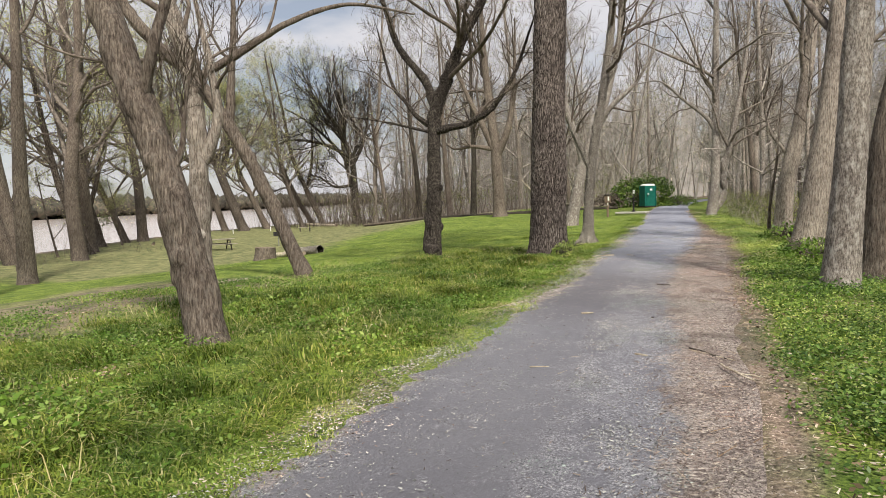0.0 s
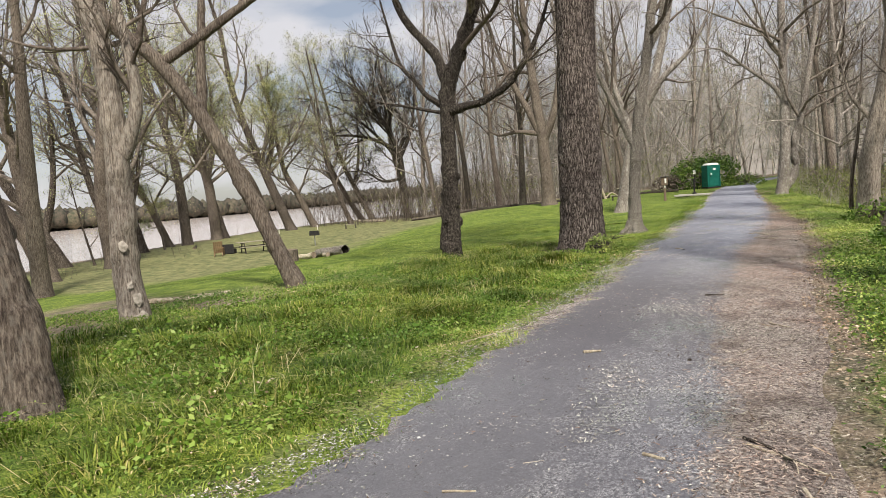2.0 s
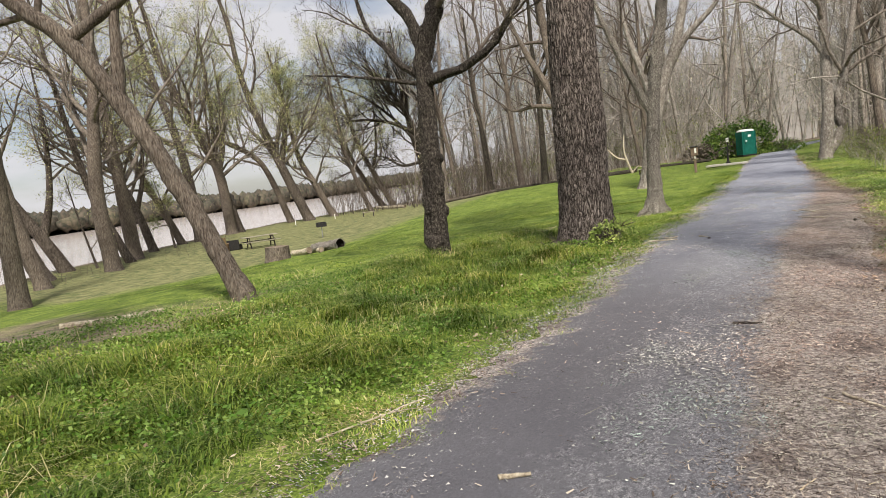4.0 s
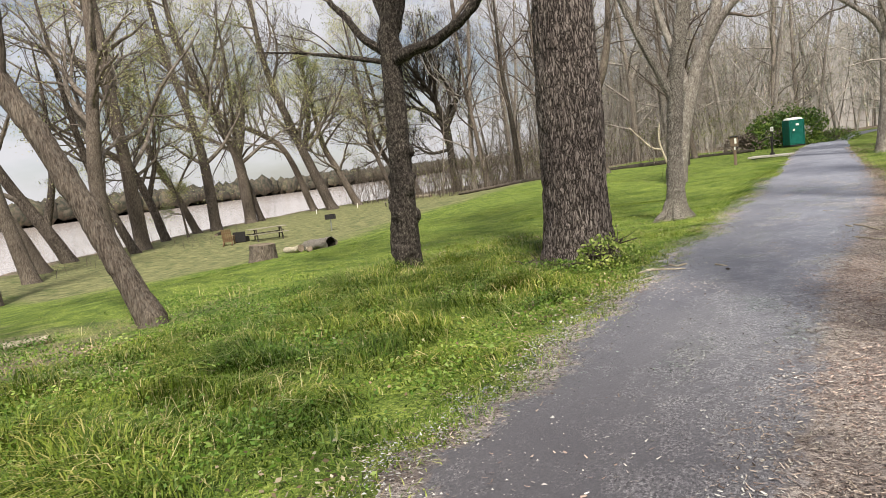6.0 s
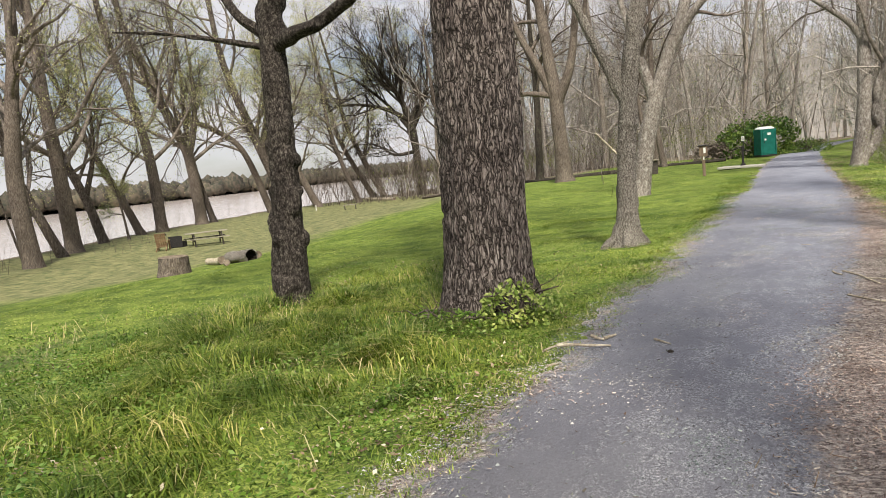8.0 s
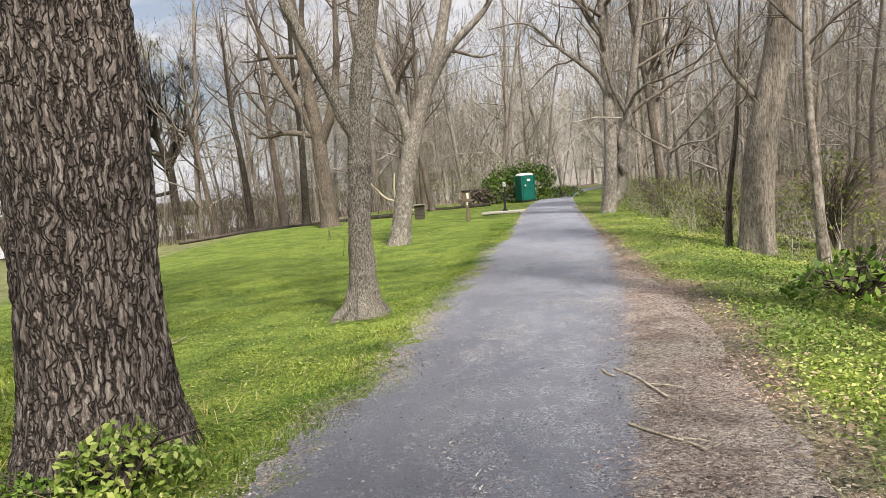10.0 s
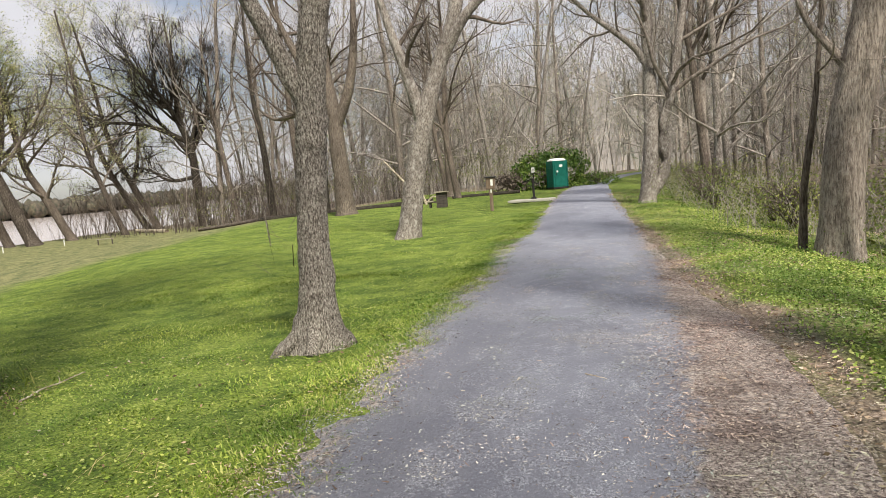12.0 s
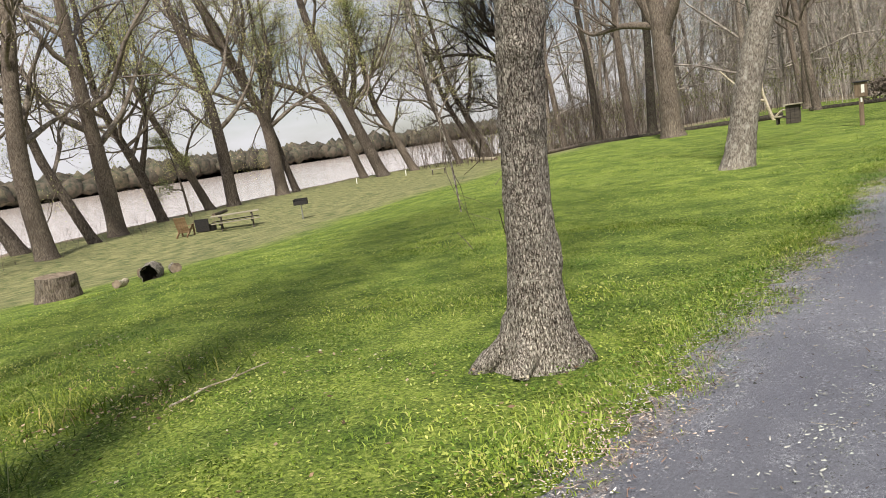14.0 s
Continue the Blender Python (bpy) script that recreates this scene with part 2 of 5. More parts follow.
tone = noise_of(n, l, 1.7, 5, rough=0.65)
tr_ = ramp_of(n, [(0.36, (0.50, 0.58, 0.48)), (0.64, (1.40, 1.28, 1.25))])
l.new(tone.outputs["Fac"], tr_.inputs["Fac"])
col = mix_of(n, l, ragged(dry), c1.outputs["Color"], c2.outputs["Color"])
col = mix_of(n, l, ragged(lit), col, c3.outputs["Color"])
l.new(mix_of(n, l, 1.0, col, tr_.outputs["Color"], "MULTIPLY"), b.inputs["Base Color"])
bump_of(n, l, b, fine.outputs["Fac"], 0.8, 0.03)

# crushed stone path: compacted wheel lines, looser, lighter grit, and reddish-brown shredded litter towards the canal
GRAVEL, n, l, b = material("crushed_stone_path", 0.9)
grit = noise_of(n, l, 62, 7, (1, 0.7, 1), rough=0.95)
mid = noise_of(n, l, 5.0, 8, (1, 0.6, 1), rough=0.86)
g1 = ramp_of(n, [(0.40, (0.075, 0.075, 0.083)), (0.5, (0.21, 0.216, 0.245)), (0.60, (0.70, 0.71, 0.75))])
l.new(grit.outputs["Fac"], g1.inputs["Fac"])
g2 = ramp_of(n, [(0.36, (0.165, 0.169, 0.19)), (0.64, (0.262, 0.268, 0.305))])
l.new(grit.outputs["Fac"], g2.inputs["Fac"])
loose_at = n.new("ShaderNodeAttribute"); loose_at.attribute_name = "loose"
lo = n.new("ShaderNodeMath"); lo.operation = "MULTIPLY_ADD"; lo.inputs[1].default_value = 0.13
l.new(loose_at.outputs["Fac"], lo.inputs[0]); l.new(mid.outputs["Fac"], lo.inputs[2])
gm = ramp_of(n, [(0.53, (0, 0, 0)), (0.67, (1, 1, 1))])
l.new(lo.outputs[0], gm.inputs["Fac"])
stain = noise_of(n, l, 0.9, 4, (1, 0.5, 1))
st = ramp_of(n, [(0.35, (0.84, 0.82, 0.83)), (0.65, (1.16, 1.15, 1.14))])
l.new(stain.outputs["Fac"], st.inputs["Fac"])
# damp brown stretch, with duller and brighter sun along the path painted in
damp_shade = n.new("ShaderNodeAttribute"); damp_shade.attribute_name = "damp_shade"
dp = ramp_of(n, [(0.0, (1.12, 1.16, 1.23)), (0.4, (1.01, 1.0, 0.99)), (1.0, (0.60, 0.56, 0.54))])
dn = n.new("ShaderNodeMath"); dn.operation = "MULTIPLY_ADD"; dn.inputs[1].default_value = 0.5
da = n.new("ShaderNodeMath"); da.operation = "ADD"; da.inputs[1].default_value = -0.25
l.new(stain.outputs["Fac"], dn.inputs[0]); l.new(damp_shade.outputs["Fac"], dn.inputs[2]); l.new(dn.outputs[0], da.inputs[0])
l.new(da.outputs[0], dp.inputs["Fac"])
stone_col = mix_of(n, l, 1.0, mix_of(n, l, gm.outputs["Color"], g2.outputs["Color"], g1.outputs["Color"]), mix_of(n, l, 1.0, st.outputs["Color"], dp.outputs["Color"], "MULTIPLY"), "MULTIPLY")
shred = noise_of(n, l, 44, 7, (0.6, 1, 1), rough=0.95)
blot = noise_of(n, l, 1.5, 5)
m1 = ramp_of(n, [(0.42, (0.06, 0.047, 0.043)), (0.5, (0.36, 0.30, 0.275)), (0.575, (0.80, 0.72, 0.66))])
l.new(shred.outputs["Fac"], m1.inputs["Fac"])
m2 = ramp_of(n, [(0.42, (0.04, 0.03, 0.027)), (0.57, (0.34, 0.275, 0.25))])
l.new(shred.outputs["Fac"], m2.inputs["Fac"])
mm = ramp_of(n, [(0.36, (0, 0, 0)), (0.54, (1, 1, 1))])
l.new(blot.outputs["Fac"], mm.inputs["Fac"])
shred_col = mix_of(n, l, mm.outputs["Color"], m2.outputs["Color"], m1.outputs["Color"])
cover = n.new("ShaderNodeAttribute"); cover.attribute_name = "shred"
wisp = noise_of(n, l, 9, 6, (1, 0.6, 1), rough=0.7)
ad = n.new("ShaderNodeMath"); ad.operation = "MULTIPLY_ADD"; ad.inputs[1].default_value = 1.5
l.new(wisp.outputs["Fac"], ad.inputs[0]); l.new(cover.outputs["Fac"], ad.inputs[2])
sh = n.new("ShaderNodeMapRange"); sh.inputs["From Min"].default_value, sh.inputs["From Max"].default_value = 1.1, 1.42
l.new(ad.outputs[0], sh.inputs["Value"])
l.new(mix_of(n, l, sh.outputs["Result"], stone_col, shred_col), b.inputs["Base Color"])
bump_of(n, l, b, grit.outputs["Fac"], 0.9, 0.025)

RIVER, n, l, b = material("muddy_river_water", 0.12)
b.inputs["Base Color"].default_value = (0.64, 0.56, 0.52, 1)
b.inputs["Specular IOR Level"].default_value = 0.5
rip = noise_of(n, l, 0.8, 4, (1, 0.35, 1))
bump_of(n, l, b, rip.outputs["Fac"], 0.25, 0.25)
CANAL, n, l, b = material("still_canal_water", 0.05)
b.inputs["Base Color"].default_value = (0.06, 0.05, 0.035, 1)
b.inputs["Specular IOR Level"].default_value = 0.5
rip = noise_of(n, l, 1.5, 3)
bump_of(n, l, b, rip.outputs["Fac"], 0.05, 0.05)
FAR_WOOD = leafy("far_bank_woods", [(0.0, (0.070, 0.062, 0.052)), (0.6, (0.095, 0.085, 0.072)), (1.0, (0.13, 0.118, 0.088))], 1.0, 0.0)
# pale grey-brown: haze of the distance painted into the woods colour
BACK_WOOD = plain("hazed_distant_woods", (0.31, 0.292, 0.278), (0.48, 0.46, 0.435), 1.0, 1.2, 0.0, stretch=(1, 1, 0.12))

# ---- mesh helpers ----
def mesh_of(name, verts, faces, mat=None, smooth_shade=True):
    """A mesh from an (n, 3) array and an (m, 3 or 4) index array."""
    verts, faces = np.asarray(verts, np.float32), np.asarray(faces, np.int32)
    me = bpy.data.meshes.new(name)
    k = faces.shape[1]
    me.vertices.add(len(verts))
    me.vertices.foreach_set("co", verts.ravel())
    me.loops.add(faces.size)
    me.loops.foreach_set("vertex_index", faces.ravel())
    me.polygons.add(len(faces))
    me.polygons.foreach_set("loop_start", np.arange(0, faces.size, k, dtype=np.int32))
    me.polygons.foreach_set("use_smooth", np.full(len(faces), smooth_shade))
    me.update(calc_edges=True)
    if mat:
        me.materials.append(mat)
    return me


def thing(name, x, y, z, rz=0.0, label="", category="", group=""):
    ob = new(name)
    ob.empty_display_size = 0.2
    ob.matrix_world = pose(x, y, z, 0, 0, rz)
    return tagged(ob, label, category, group)


def attach(name, me, parent, label=""):
    ob = new(name, me)
    ob.parent = parent
    return tagged(ob, label)


def part(name, bm, mat, parent, label=""):
    me = bpy.data.meshes.new(name)
    bm.to_mesh(me)
    bm.free()
    me.materials.append(mat)
    return attach(name, me, parent, label)


def box(size, at=(0, 0, 0), turn=(0, 0, 0), bevel=0.008):
    bm = bmesh.new()
    bmesh.ops.create_cube(bm, size=1.0, matrix=Matrix.Diagonal((*size, 1)))
    if bevel:
        bmesh.ops.bevel(bm, geom=bm.edges[:], offset=min(bevel, min(size) * 0.3), segments=1, affect="EDGES")
    bm.transform(pose(*at, *turn))
    return bm


def rod(r1, r2, depth, at=(0, 0, 0), turn=(0, 0, 0), sides=12):
    bm = bmesh.new()
    bmesh.ops.create_cone(bm, cap_ends=True, segments=sides, radius1=r1, radius2=r2, depth=depth)
    bm.transform(pose(*at, *turn))
    return bm


def smooth(a, b_, v):
    s = np.clip((v - a) / (b_ - a), 0, 1)
    return s * s * (3 - 2 * s)


def lattice(seed, rows, cols):
    return np.random.default_rng(seed).random((rows, cols))


def value_noise(u, v, seed, period):
    """Smooth noise over u, v that repeats in u after period cells."""
    g = lattice(seed, 256, period)
    iu, iv = np.floor(u).astype(int), np.floor(v).astype(int)
    fu, fv = u - iu, v - iv
    fu, fv = fu * fu * (3 - 2 * fu), fv * fv * (3 - 2 * fv)
    a, b_ = g[iv % 256, iu % period], g[iv % 256, (iu + 1) % period]
    c, d = g[(iv + 1) % 256, iu % period], g[(iv + 1) % 256, (iu + 1) % period]
    return (a * (1 - fu) + b_ * fu) * (1 - fv) + (c * (1 - fu) + d * fu) * fv


def curve_points(pts, count):
    """A smooth line through the points, at even steps."""
    p = np.asarray(pts, float)
    p = np.vstack([2 * p[0] - p[1], p, 2 * p[-1] - p[-2]])
    seg = len(p) - 3
    s = np.linspace(0, seg - 1e-6, count * 4)
    i = s.astype(int)
    t = (s - i)[:, None]
    a, b_, c, d = p[i], p[i + 1], p[i + 2], p[i + 3]
    q = 0.5 * (2 * b_ + (c - a) * t + (2 * a - 5 * b_ + 4 * c - d) * t ** 2 + (3 * b_ - a - 3 * c + d) * t ** 3)
    dist = np.concatenate([[0], np.cumsum(np.linalg.norm(np.diff(q, axis=0), axis=1))])
    e = np.linspace(0, dist[-1], count)
    return np.stack([np.interp(e, dist, q[:, k]) for k in range(3)], 1)


def tubes(P, R, sides):
    """Vertices and quads of many tubes at once: P (n, k, 3), R (n, k)."""
    n_, k = R.shape
    T = np.gradient(P, axis=1)
    T /= np.linalg.norm(T, axis=2, keepdims=True) + 1e-9
    ref = np.where(np.abs(T[:, :1, 2:3]) > 0.9, np.array([1.0, 0, 0]), np.array([0, 0, 1.0]))
    U = np.cross(T, np.broadcast_to(ref, T.shape))
    U /= np.linalg.norm(U, axis=2, keepdims=True) + 1e-9
    W = np.cross(T, U)
    a = np.linspace(0, 2 * np.pi, sides, endpoint=False)
    V = P[:, :, None] + R[:, :, None, None] * (np.cos(a)[:, None] * U[:, :, None] + np.sin(a)[:, None] * W[:, :, None])
    i = np.arange(n_)[:, None, None] * k * sides + np.arange(k - 1)[None, :, None] * sides
    j = np.arange(sides)[None, None]
    j2 = (j + 1) % sides
    Q = np.stack(np.broadcast_arrays(i + j, i + j2, i + j2 + sides, i + j + sides), -1)
    if sides == 2:
        Q = Q[:, :, :1]
    return V.reshape(-1, 3), Q.reshape(-1, 4)


def joined(pieces):
    vs, qs, off = [], [], 0
    for v, q in pieces:
        vs.append(v)
        qs.append(q + off)
        off += len(v)
    return np.vstack(vs), np.vstack(qs)


def stem(pts, radii, rings, sides, seed, relief=0.02, cells=14, stretch=1.6, flare=0.35, roots=5, knobs=0.0, gather=1.0):
    """One trunk or limb with furrowed, uneven bark; flared at the foot where flare is set."""
    P = curve_points(pts, rings * 3)
    P = np.stack([np.interp(np.linspace(0, 1, rings) ** gather, np.linspace(0, 1, rings * 3), P[:, k]) for k in range(3)], 1)
    length = np.concatenate([[0], np.cumsum(np.linalg.norm(np.diff(P, axis=0), axis=1))])
    R = np.interp(np.linspace(0, 1, rings) ** gather, np.linspace(0, 1, len(radii)), radii)
    v, q = tubes(P[None], np.ones((1, rings)), sides)
    v = v.reshape(rings, sides, 3)
    away = v - P[:, None]
    ang = np.linspace(0, 1, sides, endpoint=False)[None] * np.ones((rings, 1))
    h = length[:, None] * np.ones((1, sides))
    warp = value_noise(ang * 6, h * 1.5, seed + 5, 6) * 0.8
    a = np.abs(value_noise(ang * cells + warp, h * stretch * 1.3, seed, cells) - 0.5) * 2
    c = np.abs(value_noise(ang * cells * 2 + warp, h * stretch * 4, seed + 1, cells * 2) - 0.5) * 2
    bulge = value_noise(ang * 4, h * 0.8, seed + 2, 4) - 0.5
    f = 1 + 0.12 * bulge
    if flare:
        root = 0.6 + 0.8 * value_noise(ang * roots, h * 0.0, seed + 3, roots)
        f = f + flare * root * np.exp(-h / 0.36)
    if knobs:
        f = f + knobs * smooth(0.55, 0.85, value_noise(ang * 6, h * 4.2, seed + 4, 6))
    rad = R[:, None] * f + relief * (np.minimum(a * 2.2, 1) * 0.75 + np.minimum(c * 2, 1) * 0.35 - 0.7)
    return (P[:, None] + away * rad[:, :, None]).reshape(-1, 3), q


def sprout(rng, P, R, count, span, ratio, angle, points, wiggle, rise, thin, tip=0.25, least=0.3):
    """count side branches on each of the branches P, R."""
    n_, k, _ = P.shape
    t = rng.uniform(span[0], span[1], (n_, count))
    i = np.minimum((t * (k - 1)).astype(int), k - 2)
    f = (t * (k - 1) - i)[..., None]
    r_ = np.arange(n_)[:, None]
    start = P[r_, i] * (1 - f) + P[r_, i + 1] * f
    rad = R[r_, i] * (1 - f[..., 0]) + R[r_, i + 1] * f[..., 0]
    d = P[r_, i + 1] - P[r_, i]
    d /= np.linalg.norm(d, axis=-1, keepdims=True) + 1e-9
    full = np.linalg.norm(np.diff(P, axis=1), axis=2).sum(1)[:, None]
    L = np.maximum(full * ratio * rng.uniform(0.6, 1.25, t.shape) * (1.15 - 0.6 * t), least)
    side = rng.normal(size=d.shape)
    side -= (side * d).sum(-1, keepdims=True) * d
    side /= np.linalg.norm(side, axis=-1, keepdims=True) + 1e-9
    g = np.radians(angle + rng.normal(0, 12, t.shape))[..., None]
    d = d * np.cos(g) + side * np.sin(g)
    start, d, L, rad = start.reshape(-1, 3), d.reshape(-1, 3), L.ravel(), np.minimum(rad.ravel() * thin, 0.2)
    out = [start]
    for s in range(points - 1):
        d = d + rng.normal(0, wiggle, d.shape) + np.array([0, 0, rise])
        d /= np.linalg.norm(d, axis=1, keepdims=True)
        out.append(out[-1] + d * (L / (points - 1))[:, None])
    return np.stack(out, 1), rad[:, None] * np.linspace(1, tip, points)[None]


def leaves_on(rng, P, per, size, spread):
    """Small folded leaves round the ends of the twigs P."""
    n_, k, _ = P.shape
    c = np.repeat(P[:, -1] * 0.6 + P[:, -2] * 0.4, per, 0) + rng.normal(0, spread, (n_ * per, 3))
    return leaf_quads(rng, c, size)


def leaf_quads(rng, c, size, flat=0.0):
    m_ = len(c)
    a = rng.normal(size=(m_, 3)); a[:, 2] *= (1 - flat)
    a /= np.linalg.norm(a, axis=1, keepdims=True)
    b_ = rng.normal(size=(m_, 3)); b_[:, 2] *= (1 - flat)
    b_ -= (a * b_).sum(1, keepdims=True) * a
    b_ /= np.linalg.norm(b_, axis=1, keepdims=True) + 1e-9
    s = (size * rng.uniform(0.6, 1.3, m_))[:, None]
    v = np.stack([c - a * s, c + b_ * s * 0.55, c + a * s, c - b_ * s * 0.55], 1)
    return v.reshape(-1, 3), np.arange(m_ * 4).reshape(-1, 4)


def tree(stems, r, seed, mat, twig_mat, label, detail=(40, 24), relief=0.02, cells=12, stretch=1.6, flare=0.4, knobs=0.0, first=0.45,
         boughs=7, twigs=(7, 8), bud=0, reach=0.42, rise=0.05, limb_first=0.25, top=0.22, size=1.0, group="", roots=5, gather=1.25, slim=(), loose=()):
    """A tree: stems is a list of lines (the first the trunk), each from its base, in metres in the world."""
    rng = np.random.default_rng(seed)
    x, y, z = stems[0][0]
    ob = thing("tree", x, y, z, 0, label, "tree", group)
    base = np.array((x, y, z))
    crown = []
    for s, line in enumerate(stems):
        pts = np.asarray(line, float) - base
        if s == 0:
            pts[0, 2] -= 0.15
            radii = np.linspace(1, top, 6) * r
            axis_pts = curve_points(pts, 60)
            axis_r = np.interp(np.linspace(0, 1, 60), np.linspace(0, 1, 6), radii)
            me = mesh_of("trunk", *stem(pts, radii, detail[0], detail[1], seed, relief, cells, stretch, flare, roots, knobs, gather), mat)
            attach("trunk", me, ob)
        else:
            lr = r * (0.62 if s < 3 else 0.42) * (0.8 if len(line) < 4 else 1)
            lr = dict(slim).get(s, lr)
            near_ = int(np.argmin(np.linalg.norm(axis_pts - pts[0], axis=1)))
            if s not in loose:
                pts[0] = axis_pts[near_]
            lr = min(lr, 0.82 * axis_r[near_]) if s not in loose else lr
            radii = np.linspace(1, 0.14, 5) * lr
            me = mesh_of("limb", *stem(pts, radii, max(10, detail[0] // 3), max(8, detail[1] // 2), seed + s, relief * 0.6, max(6, cells // 2), stretch, 0, 3, knobs), mat)
            attach("limb", me, ob)
        P = curve_points(pts, 12)[None]
        R = np.interp(np.linspace(0, 1, 12), np.linspace(0, 1, len(radii)), radii)[None]
        few = s > 0 and lr < 0.03
        b1 = sprout(rng, P, R, int(boughs * 1.7) if s == 0 else 4 if few else max(4, boughs), (first if s == 0 else limb_first, 1.0), reach, 48, 7, 0.16, rise, 0.5)
        b2 = sprout(rng, *b1, 2 if few else twigs[0], (0.2, 1.0), 0.5, 42, 5, 0.16, rise, 0.5)
        b3 = sprout(rng, *b2, 1 if few else twigs[1], (0.15, 1.0), 0.55, 40, 3, 0.18, rise, 0.55, 0.3, 0.35)
        b3 = (b3[0], np.maximum(b3[1], 0.004 * size))
        crown += [(b1, 5), (b2, 3), (b3, 2)]
    cv = joined([tubes(*b_, k) for b_, k in crown])
    attach("crown", mesh_of("crown", *cv, twig_mat), ob, "bare spring branches and twigs")
    if bud:
        lv = joined([leaves_on(rng, b_[0], bud, 0.040 * size, 0.16 * size) for b_, k in crown[2::3]])
        attach("foliage", mesh_of("foliage", *lv, BUD, False), ob, "sparse yellow-green opening leaves")
    return ob

# ---- land ----
def path_z(y):
    return np.interp(y, [-60, 12, 20, 30, 50, 80, 150, 600], [0, 0, -.06, -.17, -.2, -.2, -.1, .6])


def path_x(y):
    return np.interp(y, [-60, 0, 60, 75, 90, 105, 125, 160, 300], [0, 0, 0.3, 0.5, 1.6, 4.2, 10, 26, 110])


def bank_x(y):
    return np.interp(y, [-200, 0, 15, 28, 38, 50, 60, 73, 85, 95, 105, 140, 900],
                     [-17, -24, -30, -38, -43.5, -47, -49.5, -52, -51, -47, -44, -45, -60])


def height(x, y):
    x, y = np.asarray(x, float), np.asarray(y, float)
    px, pz = path_x(y), path_z(y)
    u = px - 1.6 - x
    u0 = np.interp(y, [35, 57], [4, 13])
    z = pz - .06 * smooth(0.2, 3, u) - (.12 * smooth(0.1, 1.0, u) + .1 * smooth(1, 6, u)) * smooth(9, 17, y) * smooth(12, 8, u) * smooth(38, 29, y) - 1.5 * smooth(u0, u0 + 22, u)
    v = x - px
    z = z - .45 * smooth(2.2, 6.5, v) - 1.5 * smooth(6.5, 9.5, v) + 1.7 * smooth(15, 19, v)
    b_ = bank_x(y)
    z = z - 3.4 * smooth(0, 7, b_ - x) - 2 * smooth(7, 20, b_ - x)
    return z + 8 * smooth(0, 60, -270 - x)


def wob(ys, seed, amount):
    return (value_noise(ys * 2.6 + 200, ys * 0, seed, 4001) - 0.5) * amount + (value_noise(ys * 0.5 + 80, ys * 0, seed + 1, 4001) - 0.5) * amount * 1.5


def left_edge(ys):
    return np.interp(ys, [-60, 3, 6, 8, 14, 20, 24, 60, 90], [-2.6, -2.5, -2.27, -2.13, -1.86, -1.7, -1.63, -1.62, -1.4]) + wob(ys, 41, 0.15) + (value_noise(ys * 9 + 30, ys * 0, 48, 4001) - 0.5) * 0.22


def grit_edge(ys):
    return np.interp(ys, [-60, 4, 12, 17, 21, 25, 30, 36, 60, 90], [-0.1, -0.06, -0.03, 0.1, 0.56, 0.87, 1.08, 1.3, 1.45, 1.4]) + wob(ys, 43, 0.10)


def litter_edge(ys):
    return np.interp(ys, [-60, 4, 7, 10, 15, 20, 25, 28, 34, 44], [0.4, 0.45, 0.55, 0.8, 1.05, 1.45, 1.68, 1.5, 1.38, 1.3]) + wob(ys, 45, 0.1)


def lie(x, y):
    return float(height(x, y))


def axis(stops):
    """Grid lines: stretches of (from, to, step)."""
    return np.concatenate([np.arange(a, b_, s) for a, b_, s in stops])


gx = axis([(-3000, -400, 300), (-400, -70, 12), (-70, -20, 1.0), (-20, -4, 0.5), (-4, 4, 0.25), (4, 24, 0.5), (24, 100, 4), (100, 400, 30), (400, 3001, 325)])
gy = axis([(-2000, -100, 190), (-100, -6, 4), (-6, 40, 0.4), (40, 110, 1.0), (110, 300, 5), (300, 900, 40), (900, 5001, 410)])
GX, GY = np.meshgrid(gx, gy)
gz = height(GX, GY)
near = smooth(60, 30, np.hypot(GX, GY - 15)) * (GX > -45)
rough = value_noise(GX * 1.3 + 500, GY * 1.3 + 500, 21, 997) * 0.05 + value_noise(GX * 0.35 + 90, GY * 0.35 + 90, 22, 997) * 0.12 - 0.085
on_path = smooth(0.5, -0.4, np.abs(GX - path_x(GY) + 0.1) - 1.9)
gz = gz + rough * (1 - on_path) * np.where(np.abs(GX) < 60, 1, 0.3) - 0.035 * on_path
ny, nx = GX.shape
k = np.arange((ny - 1) * (nx - 1)).reshape(ny - 1, nx - 1)
ii = (np.arange(ny - 1)[:, None] * nx + np.arange(nx - 1)[None])
quads = np.stack([ii, ii + 1, ii + nx + 1, ii + nx], -1).reshape(-1, 4)
me = mesh_of("ground", np.stack([GX, GY, gz], -1).reshape(-1, 3), quads, GROUND)
U = path_x(GY) - GX
dry_v = smooth(14, 24, U) * smooth(-2, 3, GX - bank_x(GY) + 4) * smooth(20, 30, GY) * 0.95
lit_v = np.maximum.reduce([smooth(0.8, 1.6, -U) * 0.3, 0.85 * np.exp(-((-U - litter_edge(GY) - 0.12) / 0.3) ** 2) * smooth(46, 38, GY), smooth(6, 9, -U), smooth(82, 90, GY) * smooth(3.5, 6, np.abs(U)), smooth(3, -1, GX - bank_x(GY)),
                           0.38 * smooth(0.6, 0.0, np.abs(-U - left_edge(GY) + 0.1)), smooth(60, 70, GY) * smooth(13, 18, U) * smooth(30, 24, U) * 0.7,
                           0.62 * smooth(5.5, 8.5, U) * smooth(19, 14, U) * smooth(21, 15, GY)])
for nm, val in (("dry", dry_v), ("litter", lit_v)):
    at_ = me.attributes.new(nm, "FLOAT", "POINT")
    at_.data.foreach_set("value", val.astype(np.float32).ravel())
